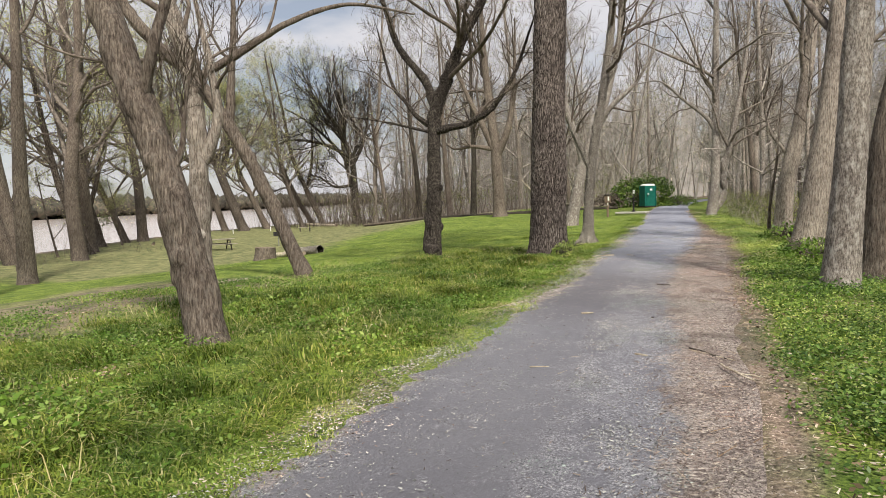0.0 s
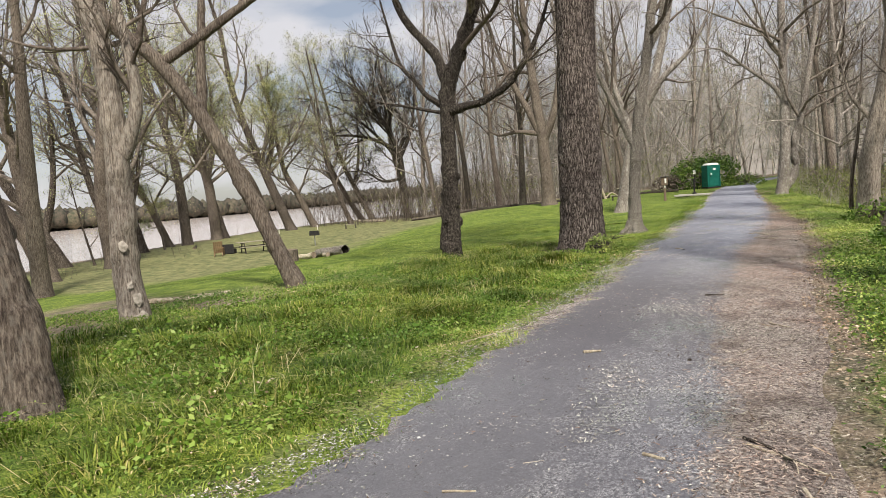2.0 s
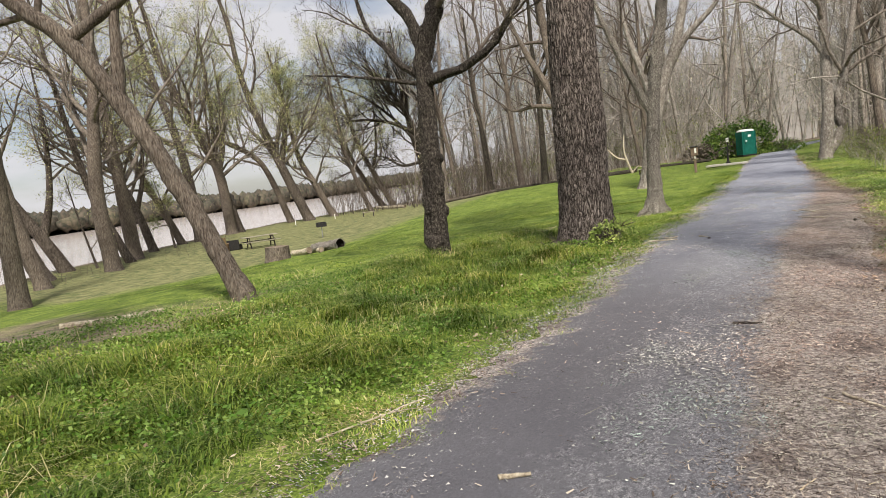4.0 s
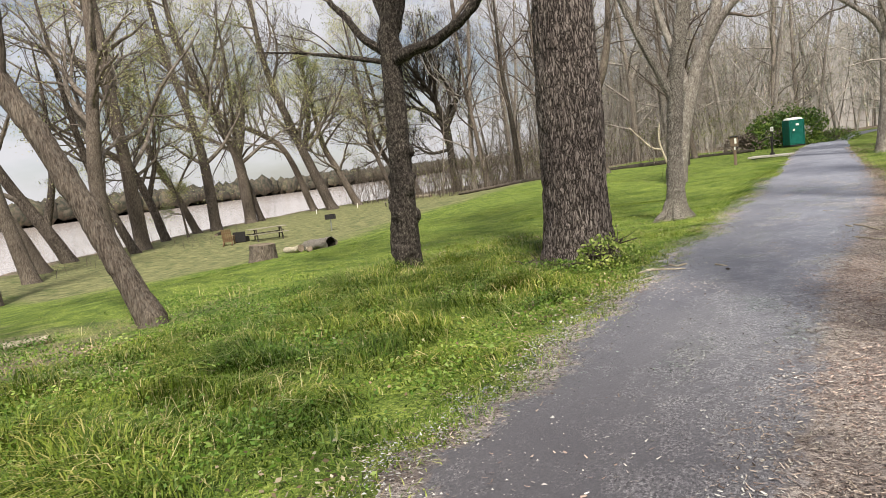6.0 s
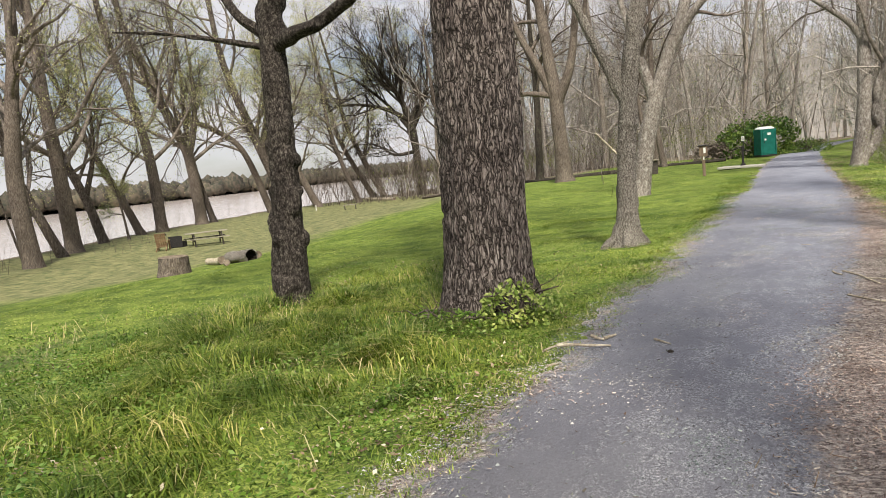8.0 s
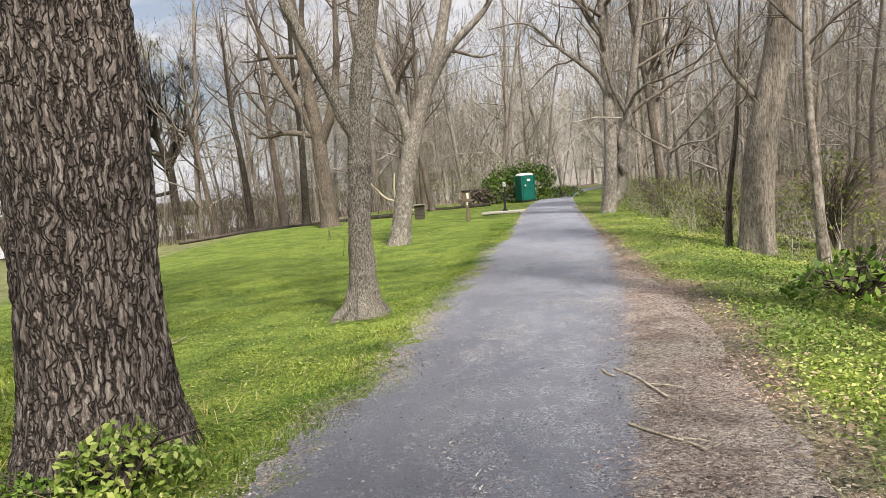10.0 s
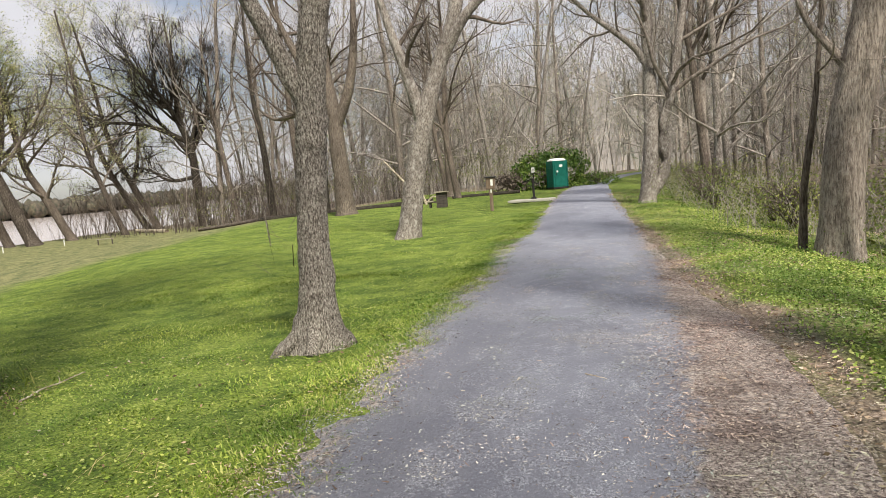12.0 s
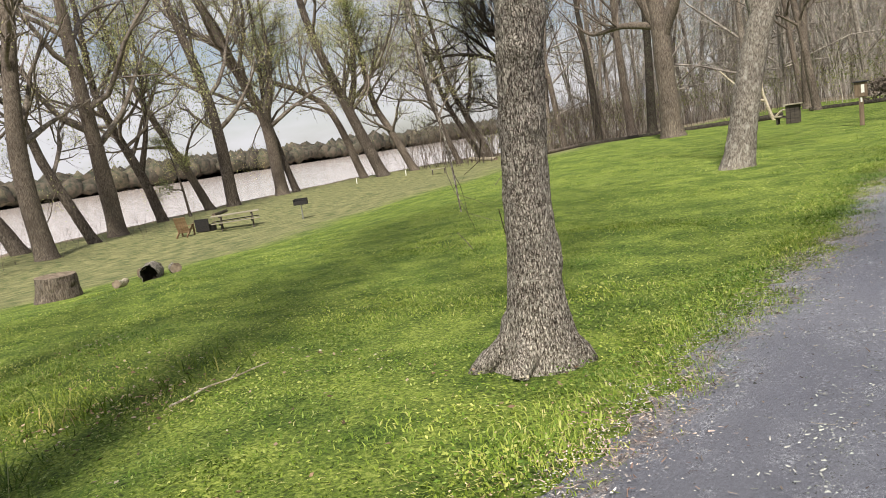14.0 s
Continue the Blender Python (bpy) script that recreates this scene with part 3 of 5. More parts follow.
tagged(new("ground", me), "grassy riverside ground with bare soil and leaf litter", "ground", kind="structure")


def strip(name, y0, y1, step, left, right, lift, cols, mat, crown=0.0):
    """A band along the path between two ragged edges, just above the ground."""
    ys = np.concatenate([np.arange(y0, 2, step * 3), np.arange(2, 46, step * 0.6), np.arange(46, y1, step * 4)])
    a = np.linspace(0, 1, cols)[None]
    X = path_x(ys)[:, None] + left(ys)[:, None] * (1 - a) + right(ys)[:, None] * a
    Y = ys[:, None] * np.ones((1, cols))
    edge = np.minimum(1, np.minimum(a, 1 - a) * 8)
    Z = path_z(Y) + lift * edge - 0.03 * (1 - edge) + crown * (1 - (2 * a - 1) ** 2) + 0.012 * (value_noise(X * 3 + 50, Y * 3 + 50, 31, 997) - 0.5)
    i_ = np.arange(len(ys) - 1)[:, None] * cols + np.arange(cols - 1)[None]
    q = np.stack([i_, i_ + 1, i_ + cols + 1, i_ + cols], -1).reshape(-1, 4)
    return mesh_of(name, np.stack([X, Y, Z], -1).reshape(-1, 3), q, mat)


def outer_edge(ys):
    return np.where(ys < 44, np.maximum(litter_edge(ys), grit_edge(ys) + 0.02), grit_edge(ys) + 0.02)


pm = strip("path", -40, 170, 0.14, left_edge, outer_edge, 0.012, 33, GRAVEL, 0.012)
pv = np.empty(len(pm.vertices) * 3, np.float32)
pm.vertices.foreach_get("co", pv)
pv = pv.reshape(-1, 3)
shred_v = smooth(-0.28, 0.30, pv[:, 0] - path_x(pv[:, 1]) - grit_edge(pv[:, 1])) * smooth(50, 40, pv[:, 1]) + np.interp(pv[:, 1], [8, 11, 15, 18], [0.52, 0.8, 0.8, 0.5]) * smooth(0.60, 0.05, pv[:, 0] - path_x(pv[:, 1]) - left_edge(pv[:, 1]))
pa = pm.attributes.new("shred", "FLOAT", "POINT")
pa.data.foreach_set("value", shred_v.astype(np.float32))
px_ = pv[:, 0] - path_x(pv[:, 1])
loose_v = np.maximum(smooth(-1.15, -0.6, px_), np.exp(-((px_ - left_edge(pv[:, 1]) - 0.12) / 0.26) ** 2)) * np.interp(pv[:, 1], [0, 16, 24, 40], [1, 0.85, 0.45, 0.2])
pa = pm.attributes.new("loose", "FLOAT", "POINT")
pa.data.foreach_set("value", loose_v.astype(np.float32))
# darkest near y 11-13, paler beyond 18: uneven sunlight painted over the damp tone
damp_shade_v = np.interp(pv[:, 1], [0, 8, 11, 13, 15, 18, 24], [0.45, 0.45, 0.82, 0.78, 0.45, 0.2, 0.1]) - 0.15 * smooth(-1.2, 0.2, px_)
pa = pm.attributes.new("damp_shade", "FLOAT", "POINT")
pa.data.foreach_set("value", damp_shade_v.astype(np.float32))
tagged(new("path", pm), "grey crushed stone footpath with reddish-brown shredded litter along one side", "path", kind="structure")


def sheet(name, x0, x1, y0, y1, z, mat, label):
    me = mesh_of(name, [(x0, y0, z), (x1, y0, z), (x1, y1, z), (x0, y1, z)], [(0, 1, 2, 3)], mat)
    tagged(new(name, me), label, "water", kind="structure")


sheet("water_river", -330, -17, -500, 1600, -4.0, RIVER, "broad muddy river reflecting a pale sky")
sheet("water_canal", 5, 19, -60, 110, -1.35, CANAL, "still brown canal water below the towpath")

# ---- trees by the path ----
def up(base, *offsets):
    x, y, z = base
    return [(x, y, z)] + [(x + a, y + b_, z + c) for a, b_, c in offsets]


def foot(x, y):
    return (x, y, lie(x, y))


A = foot(-3.2, 20.45)
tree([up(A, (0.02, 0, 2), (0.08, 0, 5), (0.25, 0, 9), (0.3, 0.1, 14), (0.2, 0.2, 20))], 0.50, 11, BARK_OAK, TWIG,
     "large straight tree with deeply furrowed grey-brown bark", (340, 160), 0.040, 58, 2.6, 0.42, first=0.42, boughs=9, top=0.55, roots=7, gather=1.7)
B = foot(-7.05, 21.55)
tree([up(B, (0.08, 0, 1.3), (0.14, 0, 2.6), (0.17, 0, 3.8), (0.24, 0, 4.6), (0.55, 0, 5.3), (1.2, 0.1, 6.8), (1.9, 0.2, 8.1), (2.7, 0.3, 10.7)),
      up((B[0] + 0.24, B[1], B[2] + 4.6), (-0.3, 0, 0.9), (-1.1, -0.1, 2.0), (-1.5, -0.1, 3.2), (-2.3, 0, 5.6)),
      up((B[0] + 0.2, B[1] - 0.05, B[2] + 3.95), (0.45, -0.1, 0.06), (0.95, -0.2, 0.1), (1.4, -0.25, 0.26), (1.9, -0.3, 0.55), (2.6, -0.3, 1.5), (3.3, -0.4, 3.2)),
      up((B[0] + 0.1, B[1], B[2] + 3.98), (-0.5, -0.05, 0.08), (-1.6, -0.2, 0.36), (-2.9, -0.3, 0.6)),
      up((B[0] + 0.1, B[1], B[2] + 4.0), (-0.45, 0, 0.42), (-0.85, 0, 0.95), (-1.25, 0, 1.5), (-1.8, 0.2, 3.4))], 0.245, 12, BARK_KNOB, TWIG,
     "knobbly dark-barked tree forking into crooked limbs", (220, 72), 0.026, 26, 4.0, 0.25, knobs=0.3, first=0.5, boughs=7, twigs=(8, 9), top=0.3, reach=0.46, rise=-0.01, slim=((1, 0.14), (2, 0.115), (3, 0.05), (4, 0.085)))
C = foot(-2.68, 26.0)
grey_tree = tree([up(C, (0.03, 0, 1.2), (0.12, 0, 2.3), (0.25, 0, 3.4), (0.6, 0.1, 5.4), (0.95, 0.2, 8.2), (1.1, 0.3, 12)),
      up((C[0] + 0.13, C[1], C[2] + 2.55), (-0.3, -0.1, 0.75), (-0.65, -0.2, 1.6), (-1.3, -0.3, 3.6), (-1.7, -0.4, 6.5)),
      up((C[0] + 0.6, C[1] + 0.1, C[2] + 5.3), (0.45, 0.1, 1.1), (0.6, 0.1, 3.0), (0.7, 0.2, 5)),
      up((C[0] - 0.48, C[1] - 0.2, C[2] + 3.6), (-0.12, -0.05, -0.7), (-0.02, -0.1, -1.3), (0.1, -0.1, -1.95), (0.16, -0.12, -2.4))], 0.172, 13, BARK_GREY, TWIG,
     "slender grey tree with flaky lichened bark beside the path", (300, 96), 0.012, 34, 5.0, 1.8, knobs=0.2, first=0.5, boughs=6, top=0.5, roots=4, gather=1.6, slim=((3, 0.02),), loose=(3,))
for n_, (a, b_, reach_, r) in enumerate([(-0.85, -0.52, 0.55, 0.10), (0.75, 0.3, 0.42, 0.09), (0.1, -0.9, 0.4, 0.085)]):
    root = stem([(a * 0.1, b_ * 0.1, 0.34), (a * 0.26, b_ * 0.26, 0.15), (a * 0.42, b_ * 0.42, 0.03), (a * reach_, b_ * reach_, -0.09)], [r * 1.1, r, r * 0.8, r * 0.5], 20, 14, 440 + n_, 0.008, 9, 5, 0, knobs=0.15)
    attach("root", mesh_of("root", *root, BARK_GREY), grey_tree)
E = foot(-4.95, 39.4)
tree([up(E, (0.33, 0.05, 1.75), (0.85, 0.1, 3.7), (1.4, 0.2, 5.2), (1.8, 0.2, 6.2), (2.6, 0.3, 9.5), (3.1, 0.3, 13)),
      up((E[0] + 0.75, E[1], E[2] + 3.3), (-0.3, 0, 1.1), (-0.9, 0, 3.2), (-1.4, 0, 6)),
      up((E[0] + 1.3, E[1], E[2] + 5.0), (0.9, 0, 1.2), (2.2, 0, 2.4), (3.2, 0, 4.2))], 0.33, 14, BARK_MOTTLED, TWIG,
     "leaning pale grey tree with rough flaking bark", (160, 64), 0.022, 26, 3.5, 0.5, first=0.5, boughs=6)
D = foot(-12.85, 57.2)
tree([up(D, (-0.1, 0, 3), (-0.2, 0, 5.4), (-0.5, 0, 8), (-1.0, 0, 13), (-1.2, 0, 19)),
      up((D[0] - 0.2, D[1], D[2] + 5.2), (-0.9, 0, 1.9), (-2.4, 0, 5), (-3.8, 0, 9)),
      up((D[0] - 0.1, D[1], D[2] + 4.6), (1.0, 0, 2.6), (1.5, 0, 6), (1.7, 0, 11)),
      up((D[0] - 0.4, D[1], D[2] + 5.4), (-1.6, -0.2, 0.3), (-3.2, -0.3, 0.2), (-4.2, -0.3, 1.0))], 0.52, 15, BARK_BROWN, TWIG,
     "tall brown tree dividing into three upright stems", (90, 40), 0.025, 16, 1.6, 0.4, first=0.5, boughs=7)
R1 = foot(2.7, 48.6)
tree([up(R1, (0.25, 0, 2.8), (0.3, 0, 5.5), (0.27, 0, 8), (0.35, 0, 15), (0.5, 0, 21)),
      up((R1[0] + 0.25, R1[1] + 0.1, R1[2] + 0.1), (0.5, 0.2, 1.2), (0.45, 0.2, 2.7), (0.9, 0.2, 4.4), (1.7, 0.2, 9), (2.2, 0.2, 14)),
      up((R1[0] + 0.15, R1[1], R1[2] + 5.2), (-0.5, -0.1, 1.0), (-1.9, -0.3, 2.2), (-3.2, -0.5, 3.3), (-4.8, -0.7, 3.2))], 0.31, 16, BARK_MOTTLED, TWIG_BANK,
     "pale mottled tree with twin trunks at the path side", (120, 44), 0.016, 14, 1.4, 0.35, first=0.3, boughs=9, reach=0.4, rise=0.0, slim=((1, 0.25), (2, 0.15)))
S = foot(4.45, 31.9)
tree([up(S, (0.12, 0, 1.75), (0.4, 0, 3.3), (0.7, 0, 5), (1.1, 0, 9), (1.5, 0, 15)),
      up((S[0] + 0.35, S[1], S[2] + 3.0), (-0.35, 0.1, 0.45), (-0.8, 0.2, 1.2), (-1.1, 0.2, 2.6))], 0.35, 17, BARK_WARM, TWIG_BANK,
     "leaning brown tree on the canal side of the path", (120, 48), 0.018, 24, 2.6, 0.35, first=0.4, boughs=6, slim=((1, 0.09),))
tree([up((S[0] - 0.45, S[1] + 0.5, S[2]), (0.05, 0, 1.2), (0.3, 0, 3), (0.5, 0, 6))], 0.075, 18, BARK_BROWN, TWIG_BANK,
     "thin brown tree growing against a larger trunk", (40, 16), 0.01, 8, first=0.5, boughs=4)
for n_, (x, y, r, mat, offs, lab) in enumerate([
        (2.5, 12.3, 0.25, BARK_MOTTLED, [(0.12, 0, 1.8), (0.2, 0, 3.5), (0.24, 0, 4.3), (0.35, 0, 9), (0.4, 0, 14)], "mottled grey-white tree beside the litter verge"),
        (3.35, 13.6, 0.30, BARK_BROWN, [(0.07, 0, 1.9), (0.25, 0, 3.2), (0.8, 0, 6), (1.3, 0, 11)], "brown leaning tree beside the litter verge"),
        (3.6, 21.9, 0.36, BARK_WARM, [(0.35, 0, 2.1), (0.7, 0, 5.1), (1.0, 0, 9), (1.4, 0, 14)], "brown tree at the edge of the canal slope"),
        (4.3, 23.5, 0.30, BARK_WARM, [(0.35, 0, 2.4), (0.8, 0, 5.6), (1.2, 0, 10)], "brown tree at the edge of the canal slope")]):
    tree([up(foot(x, y), *offs)], r, 30 + n_, mat, TWIG_BANK, lab, (130, 52), 0.016, 20, 2.2, 0.35, first=0.3, boughs=5, twigs=(6, 7))
L = foot(-5.22, 7.3)
tree([up(L, (-0.16, 0, 0.71), (-0.31, 0, 1.39), (-0.54, 0, 2.13), (-0.76, 0, 2.74), (-1.11, 0, 3.7), (-1.3, 0, 4.3), (-1.8, -0.1, 6.2), (-2.3, -0.2, 9)),
      up((L[0] - 0.84, L[1] - 0.15, L[2] + 2.8), (0.3, 0.1, 0.6), (0.45, 0.2, 1.2), (0.9, 0.4, 2.6), (1.2, 0.6, 5)),
      up((L[0] - 0.56, L[1] - 0.05, L[2] + 1.9), (0.28, 0.1, 0.4), (0.35, 0.15, 1.0), (0.6, 0.2, 1.9))], 0.215, 19, BARK_BROWN, TWIG,
     "leaning brown tree rising from the weeds", (220, 84), 0.014, 34, 5, 0.35, knobs=0.2, first=0.55, boughs=5, top=0.6, slim=((1, 0.07), (2, 0.04)))
L2 = foot(-7.95, 11.2)
fungus_tree = tree([up(L2, (-0.13, 0, 0.72), (-0.12, 0, 1.45), (-0.07, 0, 2.5), (-0.1, 0, 3.6), (-0.24, 0, 4.3), (-0.7, -0.1, 6.2), (-1.2, -0.2, 9.5)),
      up((L2[0] - 0.06, L2[1], L2[2] + 2.4), (0.35, 0.1, 0.8), (0.25, 0.1, 1.8), (-0.1, 0.1, 3.5))], 0.19, 20, BARK_WARM, TWIG,
     "brown tree with pale fungus patches at its foot", (110, 40), 0.016, 16, 1.8, 0.3, knobs=0.2, first=0.5, boughs=5, top=0.5)
for n_, (turn_, h_, wide_) in enumerate([(-58, 1.2, 0.07), (-50, 0.62, 0.055), (-30, 0.42, 0.08), (-34, 0.12, 0.11)]):
    bm = bmesh.new()
    bmesh.ops.create_icosphere(bm, subdivisions=2, radius=1.0)
    lump = random.Random(n_)
    for v in bm.verts:
        v.co *= lump.uniform(0.5, 1.15)
        v.co.x *= 0.02
        v.co.y *= wide_
        v.co.z *= wide_ * 1.3
    a = radians(turn_)
    bm.transform(pose(-0.11 * min(h_, 0.8) + 0.2 * math.cos(a), 0.2 * math.sin(a), h_, 0, 0, turn_))
    part("fungus_patch", bm, FUNGUS, fungus_tree, "pale crusty fungus patch")
LN = foot(-9.2, 17.25)
tree([up(LN, (-0.5, -0.25, 1.3), (-1.15, -0.6, 3.05), (-1.7, -0.9, 4.2), (-2.35, -1.25, 5.3), (-3.1, -1.65, 6.1), (-4.0, -2.0, 7.6), (-4.6, -2.3, 10.5)),
      up((LN[0] - 1.6, LN[1] - 0.85, LN[2] + 4.0), (0.1, 0.1, 1.2), (0.2, 0.2, 3), (0.1, 0.2, 5.5)),
      up((LN[0] - 2.2, LN[1] - 1.2, LN[2] + 5.1), (0.9, 0.5, 0.7), (2.2, 1.0, 1.5), (3.6, 1.5, 1.9), (5.2, 2.0, 1.6))], 0.195, 21, BARK_BROWN, TWIG,
     "strongly leaning brown tree in long grass", (130, 44), 0.016, 16, 1.8, 0.3, knobs=0.2, first=0.5, boughs=5, top=0.55)
for n_, (x, y, r, offs) in enumerate([
        (-26.6, 24.6, 0.38, [(0.0, 0, 5), (0.2, 0.1, 11), (0.4, 0, 17)]),
        (-21.0, 17.5, 0.34, [(-0.6, 0, 4), (-1.2, 0, 9), (-1.6, 0, 15)]),
        (-23.5, 12.0, 0.35, [(0.1, 0, 5), (0.2, 0, 11), (0.2, 0, 16)])]):
    tree([up(foot(x, y), *offs)], r, 50 + n_, BARK_BROWN, TWIG, "brown tree near the river bank", (60, 24), 0.02, 12, first=0.5, boughs=5, twigs=(7, 9), bud=2, size=1.5, reach=0.34, group="river bank trees")

# ---- trees along the river bank, mostly leaning to the water ----
BANK = [(-35.3, 36.6, 0.52, [(-0.1, -0.2, 4.2), (0.1, 0.1, 8), (0.3, 0.6, 11.7), (0.4, 0.8, 17)], 0), (-37.9, 40.3, 0.32, [(-0.6, -1.1, 3.3), (-0.9, -1.7, 5.7), (-1.4, -2.3, 11)], 0),
        (-40.4, 42.9, 0.55, [(-0.1, -0.2, 5.5), (-0.2, -0.4, 9.6), (-0.3, -0.4, 13), (-0.5, -0.6, 19)], 0), (-43.9, 48.0, 0.36, [(-0.4, -0.7, 3.2), (-1.0, -1.6, 6.3), (-1.3, -2.2, 9), (-1.2, -2.4, 14)], 1),
        (-46.0, 53.2, 0.36, [(-0.7, -1.0, 3.2), (-1.6, -2.3, 7), (-2.6, -3.6, 12)], 1), (-45.7, 55.0, 0.52, [(-0.1, -0.2, 5.7), (-0.5, -0.7, 10), (-1.2, -1.7, 15.2), (-1.6, -2.2, 20)], 1),
        (-47.6, 61.4, 0.58, [(-0.3, -0.3, 6), (-1.0, -1.2, 9.3), (-2.6, -3.1, 16.2), (-3.2, -3.6, 21)], 1), (-47.9, 63.2, 0.34, [(-0.6, -0.7, 4), (-0.9, -1.1, 7), (-0.8, -1.0, 14)], 1),
        (-48.9, 72.8, 0.42, [(-1.6, -1.5, 6.5), (-3.6, -3.4, 9), (-5.7, -5.4, 10.6), (-7, -6.6, 14)], 1), (-46.5, 72.9, 0.62, [(-1.7, -1.5, 6.3), (-3.2, -2.9, 12.7), (-3.9, -3.5, 17), (-4.3, -3.8, 22)], 2),
        (-45.7, 76.7, 0.45, [(-1.5, -1.2, 4.3), (-2.4, -2.0, 7.2), (-3.0, -2.5, 13)], 1), (-43.2, 86.7, 0.42, [(-1.8, -1.2, 4.7), (-3.2, -2, 9), (-4, -2.5, 15)], 1),
        (-46.3, 89.5, 0.40, [(-1.8, -1.1, 3.9), (-3.2, -2, 8), (-4.2, -2.6, 14)], 1), (-40.6, 37.7, 0.46, [(-0.6, -0.9, 2.2), (-1.8, -2.4, 6), (-3, -3.8, 11)], 0),
        (-37.0, 33.4, 0.55, [(-0.6, -0.9, 2.7), (-2.0, -2.6, 6), (-3.4, -4, 11)], 0), (-43.3, 81.0, 0.33, [(-1.2, -0.9, 4.5), (-2.0, -1.6, 9), (-2.3, -1.8, 15)], 1),
        (-41.5, 93.0, 0.40, [(-0.4, 0, 5), (-1.2, -0.5, 10), (-1.6, -0.6, 17)], 1), (-43.5, 49.8, 0.10, [(-0.2, -0.2, 2.5), (-0.6, -0.6, 5.6)], 1),
        (-32.5, 30.0, 0.40, [(-0.5, -0.6, 4), (-0.9, -1.0, 9), (-1.2, -1.3, 15)], 0), (-39.0, 38.6, 0.09, [(-0.3, -0.5, 3), (-0.5, -0.9, 6)], 0)]
for n_, (x, y, r, offs, bud) in enumerate(BANK):
    e = offs[-1]
    offs = offs + ([(e[0] * 1.25, e[1] * 1.25, e[2] + 6)] if r > 0.2 else [])
    tree([up(foot(x, y), *offs)] + ([up((x + offs[0][0], y + offs[0][1], lie(x, y) + offs[0][2]), (0.6, 0.6, 3), (0.8, 0.8, 7), (0.7, 0.7, 11))] if n_ in (3, 6, 9, 11, 13) else []),
         r * 0.92, 70 + n_, (BARK_BROWN, BARK_BANK)[n_ % 2], TWIG_BANK, ("brown leaning tree on the river bank", "leaning bank tree with opening yellow-green leaves")[bud > 0],
         (48, 20), 0.02, 12, 1.2, 0.3, first=0.2, boughs=5 if r < 0.2 else 9 if y < 45 else 12, twigs=(9, 11) if y > 45 else (7, 9), bud=(1, 4, 6)[bud], reach=0.34, rise=0.03, size=1.7 if r > 0.2 else 1.3, group="river bank trees")
FT = foot(-38.6, 87.5)
tree([up(FT, (-0.3, -0.1, 4), (-0.5, -0.2, 8), (-1.6, -0.8, 11.5), (-3.5, -1.8, 15), (-5.5, -2.8, 17.5)),
      up((FT[0] - 0.5, FT[1], FT[2] + 7.6), (1.2, 0.5, 2.6), (2.0, 0.9, 6), (2.2, 1, 9.5)),
      up((FT[0] - 0.7, FT[1], FT[2] + 8.8), (-3.0, -1.6, 1.6), (-6.5, -3.5, 2.2), (-9.5, -5, 1.2)),
      up((FT[0] - 0.5, FT[1], FT[2] + 7.2), (-2.4, -1.1, 3.4), (-5.6, -2.6, 6.6), (-9.0, -4.2, 8.4), (-12.5, -6, 9.0)),
      up((FT[0] - 0.5, FT[1], FT[2] + 8.2), (0.6, 0.3, 3.5), (-0.8, 0.0, 7.5), (-1.0, 0, 12)),
      up((FT[0] - 0.4, FT[1], FT[2] + 5.2), (-2.2, -1.2, -0.3), (-4.0, -2.2, 1.0), (-6.0, -3.2, 1.2))], 0.55, 95, BARK_DARK, BARK_DARK,
     "dark spreading tree at the wooded end of the lawn", (70, 28), 0.02, 12, first=0.4, boughs=15, twigs=(11, 12), size=3.2, reach=0.5, rise=0.02)
for n_, (x, y, r, offs, mat) in enumerate([
        (-8.8, 70.8, 0.26, [(-0.6, 0, 4.3), (-1.1, 0, 7.5), (-1.5, 0, 14)], BARK_BROWN), (-10.2, 75.4, 0.30, [(0, 0, 5.5), (0.2, 0, 12), (0.2, 0, 18)], BARK_BROWN),
        (-12.1, 84.0, 0.26, [(-1.0, 0, 8), (-1.4, 0, 15)], BARK_BROWN), (6.3, 56.5, 0.30, [(-0.2, 0, 4), (-0.1, 0, 7.5), (0.1, 0, 15)], BARK_PALE),
        (6.0, 54.4, 0.24, [(-0.5, 0, 6), (-1.1, 0, 10), (-1.6, 0, 15)], BARK_BROWN), (5.3, 30.4, 0.11, [(-0.1, 0, 1.4), (-0.2, 0, 4), (0, 0, 9)], BARK_PALE),
        (-17.5, 66.5, 0.30, [(0.2, 0, 6), (0.1, 0, 12), (0.3, 0, 19)], BARK_DARK), (-22.0, 74.0, 0.34, [(-0.4, 0, 6), (-0.6, 0, 12), (-0.8, 0, 19)], BARK_BROWN),
        (-27.5, 80.0, 0.36, [(-0.3, 0, 6), (-0.9, 0, 12), (-1.0, 0, 19)], BARK_DARK), (-33.0, 84.0, 0.34, [(-0.8, 0, 6), (-1.6, 0, 12), (-2, 0, 18)], BARK_BROWN)]):
    tree([up(foot(x, y), *offs)], r, 120 + n_, mat, TWIG, "tall bare tree at the edge of the woods", (44, 18), 0.018, 12, first=0.35, boughs=8, size=1.6, group="wood edge trees")

